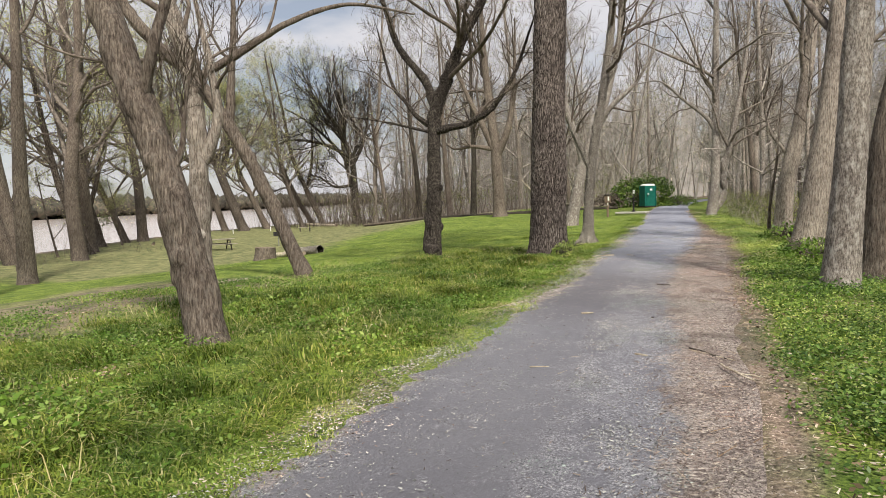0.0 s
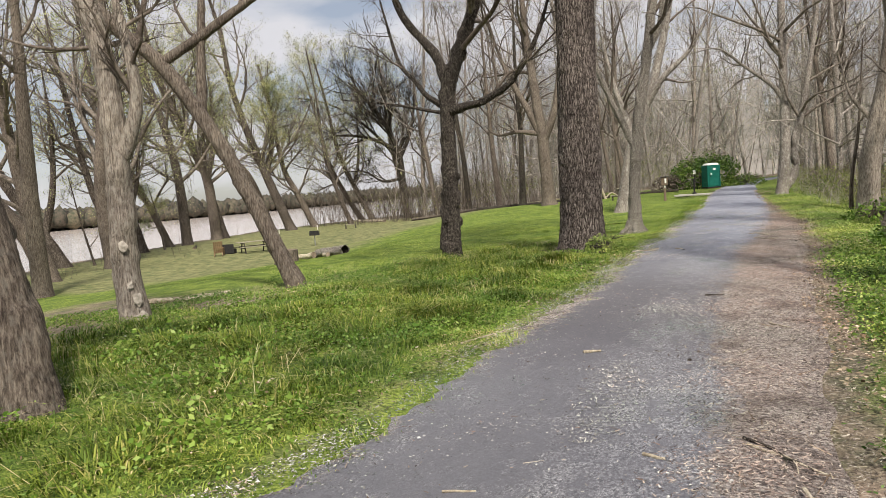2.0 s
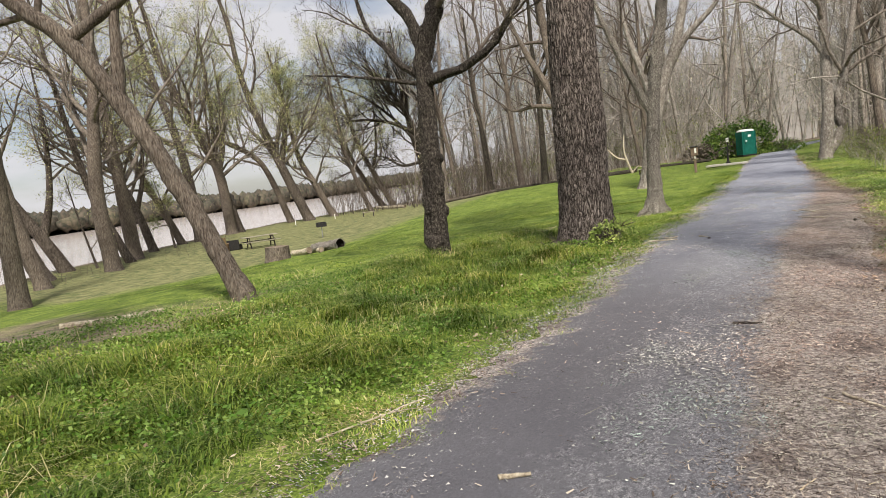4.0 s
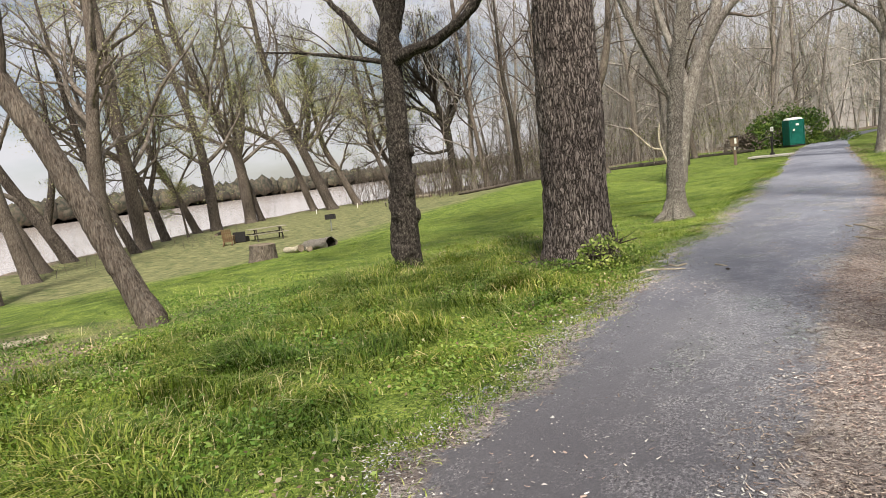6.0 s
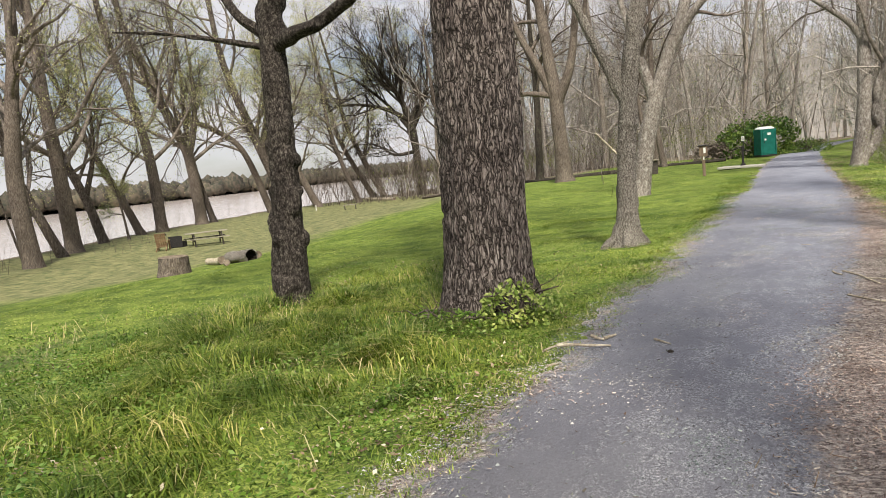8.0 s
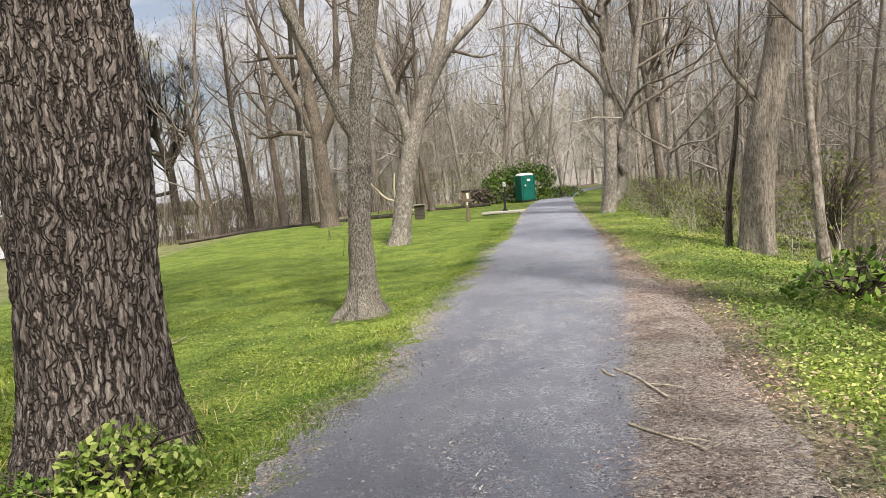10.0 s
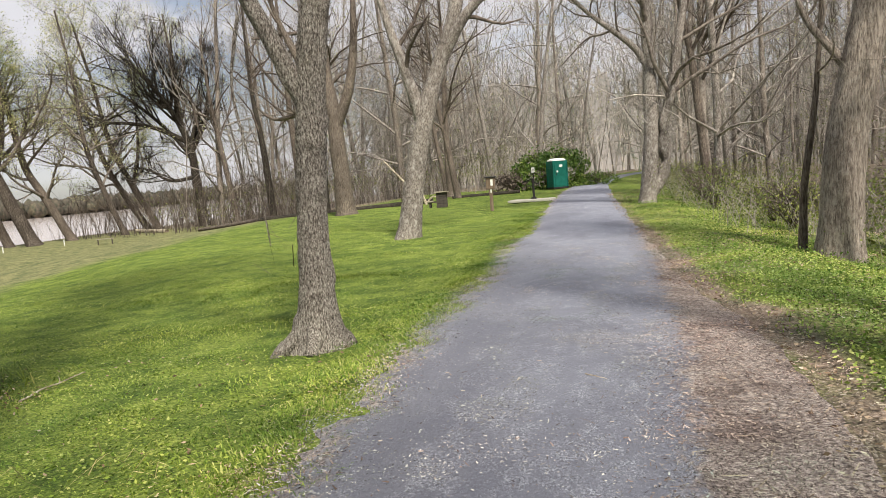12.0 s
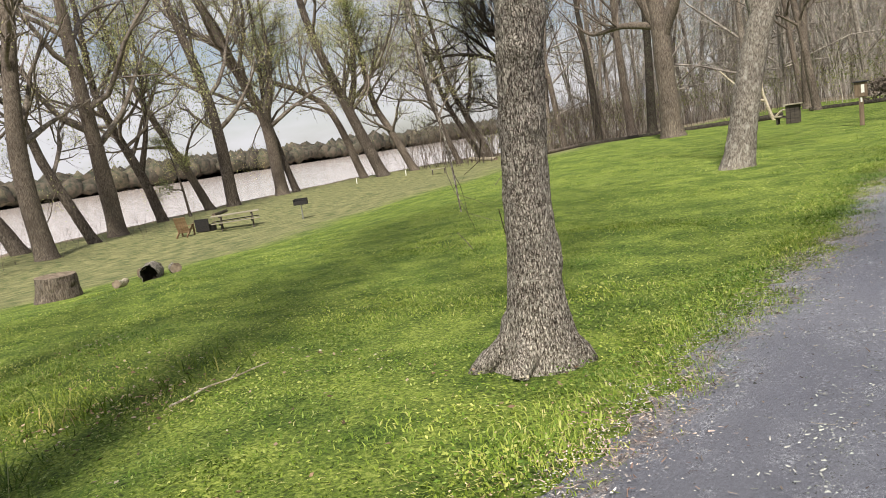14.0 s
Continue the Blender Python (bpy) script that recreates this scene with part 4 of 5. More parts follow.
# ---- woods ----
def wood_tree(seed, tall, r, mat, twig):
    rng = np.random.default_rng(seed)
    pts = [(0, 0, -0.3)]
    d = rng.normal(0, 0.05, 2)
    for s in range(1, 6):
        d = d + rng.normal(0, 0.045, 2)
        p = pts[-1]
        pts.append((p[0] + d[0] * tall / 5, p[1] + d[1] * tall / 5, tall * s / 5))
    P = curve_points(pts, 12)[None]
    R = (r * np.linspace(1.15, 0.18, 12))[None]
    b1 = sprout(rng, P, R, 18, (0.10, 1.0), 0.32, 55, 5, 0.2, 0.04, 0.42)
    b2 = sprout(rng, *b1, 6, (0.2, 1.0), 0.5, 42, 4, 0.2, 0.06, 0.5)
    b3 = sprout(rng, *b2, 8, (0.15, 1.0), 0.7, 42, 3, 0.2, 0.05, 0.6)
    b2 = (b2[0], np.maximum(b2[1], 0.011))
    b3 = (b3[0], np.maximum(b3[1], 0.008))
    tv = mesh_of("trunk", *joined([tubes(P, R, 10)]), mat)
    cv = mesh_of("crown", *joined([tubes(*b1, 4), tubes(*b2, 3), tubes(*b3, 2)]), twig)
    return tv, cv, b3


TEMPLATES = []
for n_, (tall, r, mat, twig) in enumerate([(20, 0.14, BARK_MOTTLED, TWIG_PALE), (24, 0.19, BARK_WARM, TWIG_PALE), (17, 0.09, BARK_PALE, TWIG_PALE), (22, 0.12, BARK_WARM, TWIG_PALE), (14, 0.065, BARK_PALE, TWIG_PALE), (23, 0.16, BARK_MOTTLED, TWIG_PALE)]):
    tv, cv, ends = wood_tree(200 + n_, tall, r, mat, twig)
    lv = mesh_of("foliage", *leaf_quads(np.random.default_rng(n_), ends[0][::2, -1], 0.075), BUD, False) if n_ in (1, 3, 5) else None
    TEMPLATES.append((tv, cv, lv))
rng = np.random.default_rng(5)
spots = []
while len(spots) < 128:
    zone = rng.random()
    if zone < 0.24:
        x, y = (rng.uniform(5.6, 8.0), rng.uniform(50, 100)) if rng.random() < 0.3 else (rng.uniform(17, 32), rng.uniform(24, 100))
    elif zone < 0.9:
        x, y = rng.uniform(-40, 60), rng.uniform(84, 118)
    else:
        # a few unseen trees behind the camera, added for reflections
        x, y = rng.choice([rng.uniform(16, 30), rng.uniform(-26, -14)]), rng.uniform(-30, -4)
    px = float(path_x(y))
    if abs(x - px) < 4.5 and y > 60 or x < bank_x(y) + 2 or (y > 80 and abs(x - px) < 4 + (y - 84) * 0.02):
        continue
    if min([math.hypot(x - a, y - b_) for a, b_ in spots] or [9]) < 1.6:
        continue
    spots.append((x, y))
for x, y in spots:
    tv, cv, lv = TEMPLATES[int(rng.integers(6))]
    ob = thing("tree", x, y, lie(x, y), float(rng.uniform(0, 360)), "slender bare woodland tree", "tree", "woodland trees")
    s = float(rng.uniform(0.95, 1.45))
    ob.scale = (s, s, s)
    attach("trunk", tv, ob)
    attach("crown", cv, ob)
    if lv:
        attach("foliage", lv, ob, "scattered yellow-green opening leaves")

# deeper woods: too many to count
P, R = [], []
rng = np.random.default_rng(8)
for k in range(520):
    y = rng.uniform(98, 160)
    x = rng.uniform(-44, 70)
    if k % 6 == 0:
        x, y = rng.uniform(26, 80), rng.uniform(40, 120)
    if abs(x - path_x(y)) < 3:
        continue
    tall = rng.uniform(12, 27)
    z = lie(x, y) - 0.3
    lean = rng.normal(0, 0.12, 2) * tall
    f = np.linspace(0, 1, 5)[:, None]
    bow = rng.normal(0, 0.1, 2) * tall
    P.append(np.array((x, y, z)) + f * np.array((lean[0], lean[1], tall)) + f * f * np.array((bow[0], bow[1], 0)) + rng.normal(0, 0.35, (5, 3)) * f)
    R.append((0.035 + 0.19 * rng.random() ** 2.2) * np.linspace(1, 0.2, 5))
P, R = np.array(P), np.array(R)
b1 = sprout(rng, P, R, 11, (0.10, 1.0), 0.30, 58, 4, 0.24, 0.03, 0.45)
b2 = sprout(rng, *b1, 6, (0.2, 1.0), 0.6, 42, 3, 0.2, 0.05, 0.5)
b1, b2 = (b1[0], np.maximum(b1[1], 0.022)), (b2[0], np.maximum(b2[1], 0.014))
b3 = sprout(rng, *b2, 3, (0.15, 1.0), 0.75, 42, 3, 0.22, 0.05, 0.6)
b3 = (b3[0], np.maximum(b3[1], 0.012))
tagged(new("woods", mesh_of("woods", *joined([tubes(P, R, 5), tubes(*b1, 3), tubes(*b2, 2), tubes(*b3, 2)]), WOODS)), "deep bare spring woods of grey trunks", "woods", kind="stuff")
tagged(new("woods_leaves", mesh_of("woods_leaves", *leaf_quads(rng, b3[0][::5, -1], 0.10), BUD, False)), "opening yellow-green leaves in the deep woods", "leaves", kind="stuff")

# brush: thin upright saplings and stems at the foot of the woods and on the canal slope
def brush(name, zones, seed, mat, label, leaf=None, per=0, size=0.05):
    rng = np.random.default_rng(seed)
    P, R = [], []
    for x0, x1, y0, y1, count, tall in zones:
        for k in range(count):
            y = rng.uniform(y0, y1)
            x = path_x(y) + rng.uniform(x0, x1)
            if abs(x - path_x(y)) < 2.6 or x < bank_x(y):
                continue
            h = tall * rng.uniform(0.5, 1.3)
            lean = rng.normal(0, 0.36, 2) * h
            f = np.linspace(0, 1, 5)[:, None]
            P.append(np.array((x, y, lie(x, y) - 0.1)) + f * np.array((0, 0, h)) + f ** 1.6 * np.array((lean[0], lean[1], 0)) + rng.normal(0, 0.04, (5, 3)) * h * f * 0.4)
            R.append(np.maximum(h * 0.006, 0.005) * np.linspace(1, 0.4, 5))
    P, R = np.array(P), np.array(R)
    b1 = sprout(rng, P, R, 4, (0.2, 1.0), 0.4, 35, 3, 0.15, 0.05, 0.7)
    tagged(new(name, mesh_of(name, *joined([tubes(P, R, 3), tubes(*b1, 2)]), mat)), label, "brush", kind="stuff")
    if leaf:
        v, q = leaves_on(rng, b1[0], per, size, 0.14)
        tagged(new(name + "_leaves", mesh_of(name + "_leaves", v, q, leaf, False)), "small green leaves on the brush", "leaves", kind="stuff")


brush("brush", [(-43, -4, 80, 104, 900, 3.2), (-43, -4, 86, 108, 260, 7.5), (4, 60, 86, 120, 260, 7.5), (4, 60, 82, 120, 500, 3.2), (16, 40, 10, 90, 600, 3.0)], 61, TWIG_PALE, "grey-brown brush at the foot of the woods", OLIVE, 3, 0.075)
brush("canal_brush", [(4.6, 8.0, 22, 80, 300, 1.4), (3.4, 6.5, 34, 56, 300, 1.2), (4.0, 8, 2, 22, 90, 1.2)], 62, TWIG_PALE, "twiggy brush with young leaves above the canal", OLIVE, 8, 0.028)
brush("bank_brush", [(-44, -33, 30, 48, 100, 1.4), (-52, -46, 56, 78, 60, 1.4), (-50, -26, 76, 98, 900, 4.2), (-26, -12, 68, 98, 260, 2.8)], 63, TWIG, "twiggy brush along the river bank")

# far bank and distance
rng = np.random.default_rng(9)
ico = bmesh.new()
bmesh.ops.create_icosphere(ico, subdivisions=1, radius=1.0)
iv = np.array([v.co[:] for v in ico.verts])
it = np.array([[v.index for v in f.verts] for f in ico.faces])
ico.free()
vs, fs = [], []
for k in range(6500):
    y = rng.uniform(-300, 1500)
    x = -276 - rng.uniform(0, 30)
    s = np.array((rng.uniform(1.5, 3), rng.uniform(3, 8), rng.uniform(2.6, 5.2)))
    vs.append(iv * s * (1 + rng.normal(0, 0.15, (len(iv), 1))) + np.array((x, y, -3.5 + s[2] * 0.8 + 1.6 * value_noise(np.array(y * 0.04 + 30), np.array(0.0), 64, 997))))
    fs.append(it + k * len(iv))
tagged(new("far_woods", mesh_of("far_woods", np.vstack(vs), np.vstack(fs), FAR_WOOD)), "dark wooded far bank of the river", "woods", kind="stuff")
a = np.linspace(-0.25, 1.75, 1400)
top = 10 + 7 * value_noise(a * 40 + 40, a * 0, 77, 997) + 5 * value_noise(a * 170 + 40, a * 0, 78, 997) + 3.5 * value_noise(a * 640 + 40, a * 0, 79, 4001)
ring = np.stack([172 * np.sin(a), 172 * np.cos(a), -3 + 0 * a], 1)
cap = np.stack([172 * np.sin(a), 172 * np.cos(a), top], 1)
i_ = np.arange(1399)
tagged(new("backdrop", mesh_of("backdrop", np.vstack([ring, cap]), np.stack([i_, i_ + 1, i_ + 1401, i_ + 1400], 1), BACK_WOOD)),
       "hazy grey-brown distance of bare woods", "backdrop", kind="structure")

# ---- portable toilet and the green mound behind it ----
def portable_toilet(x, y, rz):
    ob = thing("portable_toilet", x, y, lie(x, y) + 0.02, rz, "green plastic portable toilet with a white domed roof", "portable toilet")
    w, d, h = 1.12, 1.15, 1.98
    part("base", box((w + 0.06, d + 0.08, 0.12), (0, 0, 0.06)), BLACK_IRON, ob)
    for nm, size, at in (("side_panel", (w, 0.04, h), (0, -d / 2, 0.12 + h / 2)), ("side_panel", (w, 0.04, h), (0, d / 2, 0.12 + h / 2)),
                         ("back_panel", (0.04, d, h), (-w / 2, 0, 0.12 + h / 2)), ("front_frame", (0.03, d, h), (w / 2 - 0.02, 0, 0.12 + h / 2))):
        p = part(nm, box(size, at), GREEN_PLASTIC, ob)
        if nm == "side_panel":
            for k in range(3):
                s = -1 if at[1] < 0 else 1
                part("rib", box((w * 0.84, 0.03, 0.05), (0, at[1] + s * 0.025, 0.55 + 0.5 * k), bevel=0.012), GREEN_PLASTIC, p)
    for sx in (-1, 1):
        for sy in (-1, 1):
            part("corner_post", rod(0.05, 0.05, h, (sx * w / 2, sy * d / 2, 0.12 + h / 2)), GREEN_PLASTIC, ob)
    door = part("door", box((0.035, d * 0.8, h * 0.94), (w / 2 + 0.012, 0, 0.14 + h / 2), bevel=0.015), GREEN_PLASTIC, ob)
    part("handle", box((0.03, 0.05, 0.16), (w / 2 + 0.045, -d * 0.3, 1.1)), BLACK_IRON, door)
    part("notice", box((0.008, 0.26, 0.18), (w / 2 + 0.036, 0.05, 1.72), bevel=0), PAPER, door)
    part("notice", box((0.008, 0.14, 0.14), (w / 2 + 0.036, -0.25, 1.3), bevel=0), PAPER, door)
    bm = bmesh.new()
    bmesh.ops.create_uvsphere(bm, u_segments=20, v_segments=12, radius=1.0)
    bmesh.ops.bisect_plane(bm, geom=bm.verts[:] + bm.edges[:] + bm.faces[:], plane_co=(0, 0, 0), plane_no=(0, 0, 1), clear_inner=True)
    for v in bm.verts:
        v.co.x = math.copysign(abs(v.co.x) ** 0.55, v.co.x) * (w / 2 + 0.06)
        v.co.y = math.copysign(abs(v.co.y) ** 0.55, v.co.y) * (d / 2 + 0.06)
        v.co.z = v.co.z * 0.2 + 2.1
    part("roof", bm, WHITE_PLASTIC, ob, "translucent white domed roof")
    part("vent_pipe", rod(0.05, 0.05, 0.3, (-w / 2 + 0.18, d / 2 - 0.2, 2.3)), BLACK_IRON, ob)


portable_toilet(-1.75, 75.0, -62)


def shrub(name, x, y, rx, ry, rz_, count, leaf, mat, seed, label, stems=60):
    rng = np.random.default_rng(seed)
    ob = thing(name, x, y, lie(x, y), 0, label, "shrub")
    a = rng.uniform(0, 2 * np.pi, stems)
    tip = np.stack([np.cos(a) * rx * rng.uniform(0.3, 0.95, stems), np.sin(a) * ry * rng.uniform(0.3, 0.95, stems), rz_ * rng.uniform(0.5, 0.98, stems)], 1)
    f = np.linspace(0, 1, 6)[None, :, None]
    P = tip[:, None] * np.array((1, 1, 0)) * f ** 1.2 + tip[:, None] * np.array((0, 0, 1)) * np.sin(f * np.pi / 2) + rng.normal(0, 0.05, (stems, 6, 3)) * f
    R = np.full((stems, 1), 0.018) * np.linspace(1, 0.4, 6)[None]
    b1 = sprout(rng, P, R, 4, (0.2, 1), 0.4, 40, 3, 0.2, 0.0, 0.6)
    attach("stem_tangle", mesh_of("stem_tangle", *joined([tubes(P, R, 4), tubes(*b1, 3)]), TWIG), ob)
    d = rng.normal(size=(count, 3))
    d[:, 2] = np.abs(d[:, 2])
    d /= np.linalg.norm(d, axis=1, keepdims=True)
    lump = 0.75 + 0.5 * value_noise(np.arctan2(d[:, 1], d[:, 0]) * 2 + 9, d[:, 2] * 4 + 3, seed, 97)
    c = d * np.array((rx, ry, rz_)) * (lump * rng.uniform(0.62, 1.03, count) ** 0.5)[:, None]
    attach("foliage", mesh_of("foliage", *leaf_quads(rng, c, leaf), mat, False), ob)
    return ob


shrub("vine_mound", -2.6, 78.2, 3.3, 2.2, 3.2, 5200, 0.13, VINE, 301, "dark green vine-covered mound of brush")
shrub("vine_mound", 1.2, 79.5, 1.8, 2.0, 1.0, 1500, 0.08, VINE, 302, "low green vine tangle beside the path")
shrub("vine_mound", -5.6, 77.0, 1.8, 1.6, 1.5, 900, 0.11, TWIG, 303, "low brown tangle of dead vines", 160)
shrub("shrub", 4.7, 45.5, 1.5, 1.6, 1.5, 700, 0.045, OLIVE, 304, "young green shrub beneath bare trees", 90)
shrub("shrub", 5.6, 41.0, 1.5, 1.8, 1.2, 500, 0.045, OLIVE, 305, "young green shrub beneath bare trees", 90)
shrub("shrub", 6.6, 33.5, 1.2, 1.4, 2.2, 900, 0.05, OLIVE, 306, "green shrub behind a leaning trunk", 90)
shrub("shrub", 5.2, 37.6, 1.2, 1.7, 1.3, 600, 0.045, OLIVE, 311, "young green shrub beneath bare trees", 80)
shrub("shrub", 5.4, 52.0, 1.6, 2.4, 1.7, 700, 0.05, OLIVE, 312, "young green shrub beneath bare trees", 90)
shrub("shrub", 6.2, 60.0, 1.8, 3.0, 1.9, 700, 0.06, OLIVE, 313, "young green shrub beneath bare trees", 90)
shrub("shrub", 3.6, 24.6, 0.9, 1.2, 0.55, 800, 0.06, WEED, 307, "low leafy green plants on the canal slope", 40)
shrub("shrub", 3.0, 17.5, 0.7, 2.2, 0.42, 1500, 0.05, WEED, 308, "low leafy green plants on the canal slope", 40)
shrub("ground_ivy", -2.62, 19.75, 0.46, 0.36, 0.40, 900, 0.032, IVY, 309, "broad-leaved green vine at the foot of a large trunk", 7)
shrub("ground_ivy", -3.45, 19.7, 0.8, 0.32, 0.17, 520, 0.028, WEED, 310, "broad-leaved green vine at the foot of a large trunk", 6)

# ---- pump, notice post and the furniture of the lawn ----
def water_pump(x, y):
    z = lie(x, y)
    slab = thing("concrete_slab", x - 0.1, y - 0.1, z, -12, "pale concrete slab beside the path", "slab")
    part("slab", box((2.3, 1.3, 0.12), (0, 0, 0.05), bevel=0.02), CONCRETE, slab)
    ob = thing("water_pump", x, y, z + 0.108, -12, "black iron hand water pump with a white sign", "water pump")
    part("foot", rod(0.16, 0.13, 0.12, (0, 0, 0.06), sides=16), BLACK_IRON, ob)
    part("body", rod(0.065, 0.055, 0.85, (0, 0, 0.5), sides=16), BLACK_IRON, ob)
    part("head", rod(0.09, 0.075, 0.2, (0, 0, 0.98), sides=16), BLACK_IRON, ob)
    part("spout", rod(0.035, 0.028, 0.3, (0.17, 0, 0.82), (0, 112, 0)), BLACK_IRON, ob)
    part("handle", box((0.62, 0.03, 0.045), (-0.3, 0, 0.98), (0, -16, 0)), BLACK_IRON, ob)
    part("sign_post", box((0.05, 0.05, 0.75), (0.02, 0.1, 1.28)), BLACK_IRON, ob)
    sign = part("sign", box((0.17, 0.02, 0.26), (0.02, 0.065, 1.52)), PAPER, ob, "small white sign")
    for k in range(4):
        part("text_bar", box((0.11, 0.004, 0.012), (0.02, 0.053, 1.58 - 0.04 * k), bevel=0), BLACK_IRON, sign)


water_pump(-2.4, 57.2)


def notice_post(x, y):
    ob = thing("notice_post", x, y, lie(x, y) - 0.05, -14, "brown wooden post with a small notice box", "notice post")
    part("post", box((0.13, 0.13, 1.1), (0, 0, 0.55), bevel=0.02), POST_WOOD, ob)
    cab = part("box", box((0.36, 0.2, 0.5), (0, 0, 1.3), bevel=0.012), POST_WOOD, ob)
    part("roof", box((0.46, 0.3, 0.04), (0, 0, 1.57), (4, 0, 0)), BLACK_IRON, ob)
    part("paper", box((0.11, 0.006, 0.28), (0.1, -0.104, 1.33), bevel=0), PAPER, cab)
    part("paper", box((0.06, 0.006, 0.16), (0.035, -0.069, 0.95), bevel=0), PAPER, ob)


notice_post(-3.86, 50.9)


def picnic_table(x, y, rz, label):
    ob = thing("picnic_table", x, y, lie(x, y), rz, label, "picnic table")
    for k in range(5):
        part("top_plank", box((2.3, 0.14, 0.045), (0, (k - 2) * 0.148, 0.75)), TABLE_TOP, ob)
    for sy in (-1, 1):
        for k in range(2):
            part("seat_plank", box((2.3, 0.13, 0.045), (0, sy * (0.66 + 0.14 * k), 0.44)), TABLE_TOP if k else TABLE_WOOD, ob)
    for sx in (-0.75, 0.75):
        part("crossbeam", box((0.06, 1.55, 0.09), (sx, 0, 0.375)), TABLE_WOOD, ob)
        part("top_beam", box((0.06, 0.72, 0.08), (sx, 0, 0.69)), TABLE_WOOD, ob)
        for sy in (-1, 1):
            part("leg", box((0.065, 0.09, 0.86), (sx + 0.06, sy * 0.42, 0.36), (sy * 27, 0, 0)), TABLE_WOOD, ob)
    part("brace", box((1.4, 0.06, 0.06), (0, 0, 0.4)), TABLE_WOOD, ob)


picnic_table(-29.9, 43.4, 52, "weathered wooden picnic table on the river lawn")


def low_bench(x, y, rz):
    ob = thing("bench", x, y, lie(x, y), rz, "low weathered wooden bench far across the lawn", "bench")
    for k in (-1, 0, 1):
        part("seat_plank", box((1.3, 0.13, 0.05), (0, k * 0.14, 0.44)), TABLE_TOP, ob)
    for sx in (-0.5, 0.5):
        part("leg", box((0.08, 0.38, 0.42), (sx, 0, 0.21)), TABLE_WOOD, ob)


low_bench(-36.3, 68.3, 35)


def lawn_chair(x, y, rz):
    ob = thing("lawn_chair", x, y, lie(x, y), rz, "brown wooden slatted lawn chair", "chair")
    for k in range(5):
        part("back_slat", box((0.1, 0.025, 0.85), ((k - 2) * 0.115, 0.32, 0.62), (-24, 0, 0)), CHAIR_WOOD, ob)
    for k in range(4):
        part("seat_slat", box((0.56, 0.1, 0.025), (0, -0.25 + k * 0.12, 0.37 - k * 0.02)), CHAIR_WOOD, ob)
    for sx in (-0.3, 0.3):
        part("arm", box((0.11, 0.72, 0.025), (sx, -0.05, 0.58)), CHAIR_WOOD, ob)
        part("front_leg", box((0.08, 0.06, 0.57), (sx, -0.33, 0.28)), CHAIR_WOOD, ob)
        part("back_leg", box((0.05, 0.1, 0.95), (sx * 0.85, 0.1, 0.28), (62, 0, 0)), CHAIR_WOOD, ob)


lawn_chair(-31.1, 41.3, 215)


def fire_box(x, y, rz):
    ob = thing("fire_ring", x, y, lie(x, y), rz, "black iron fire ring with a raised back", "fire ring")
    bm = bmesh.new()
    bmesh.ops.create_cone(bm, cap_ends=False, segments=24, radius1=0.42, radius2=0.42, depth=0.36, matrix=Matrix.Translation((0, 0, 0.18)))
    bmesh.ops.solidify(bm, geom=bm.faces[:], thickness=0.02)
    part("ring", bm, BLACK_IRON, ob)
    part("back_plate", box((0.8, 0.03, 0.62), (0, 0.42, 0.4)), BLACK_IRON, ob)
    for k in range(5):
        part("grate_bar", box((0.02, 0.7, 0.02), ((k - 2) * 0.12, 0, 0.37), bevel=0), BLACK_IRON, ob)


fire_box(-31.3, 42.7, 200)


def pedestal_grill(x, y, rz):
    ob = thing("pedestal_grill", x, y, lie(x, y), rz, "black steel charcoal grill on a galvanised post", "grill")
    part("post", rod(0.035, 0.035, 0.72, (0, 0, 0.34)), GALVANISED, ob)
    fb = part("firebox", box((0.62, 0.42, 0.03), (0, 0, 0.70)), BLACK_IRON, ob)
    for sx in (-0.3, 0.3):
        part("side_plate", box((0.015, 0.42, 0.25), (sx, 0, 0.82)), BLACK_IRON, fb)
    part("back_plate", box((0.6, 0.015, 0.27), (0, 0.2, 0.83)), BLACK_IRON, fb)
    part("front_plate", box((0.6, 0.015, 0.15), (0, -0.2, 0.78)), BLACK_IRON, fb)
    for k in range(7):
        part("grate_bar", box((0.012, 0.44, 0.012), ((k - 3) * 0.08, 0, 0.89), bevel=0), BLACK_IRON, ob)
    part("handle", rod(0.012, 0.012, 0.2, (0.36, -0.15, 0.9), (90, 0, 0), 8), GALVANISED, ob)


pedestal_grill(-25.2, 43.6, 40)


def park_table(x, y, rz):
    ob = thing("park_table", x, y, lie(x, y), rz, "small dark park table with one low bench", "table")
    for k in range(3):
        part("top_plank", box((0.24, 1.0, 0.05), ((k - 1) * 0.25, 0, 0.86)), TABLE_TOP, ob)
    for k in range(3):
        part("end_board", box((0.18, 0.05, 0.84), ((k - 1) * 0.19, -0.35, 0.42)), TABLE_WOOD, ob)
    part("back_panel", box((0.56, 0.05, 0.84), (0, 0.35, 0.42)), TABLE_WOOD, ob)
    part("bench_seat", box((0.34, 1.0, 0.05), (-0.62, 0, 0.36)), TABLE_TOP, ob)
    for sy in (-0.35, 0.35):
        part("bench_leg", box((0.08, 0.06, 0.36), (-0.66, sy, 0.17)), TABLE_WOOD, ob)
        part("bench_beam", box((0.6, 0.05, 0.06), (-0.4, sy, 0.31)), TABLE_WOOD, ob)


park_table(-7.6, 58.4, 6)


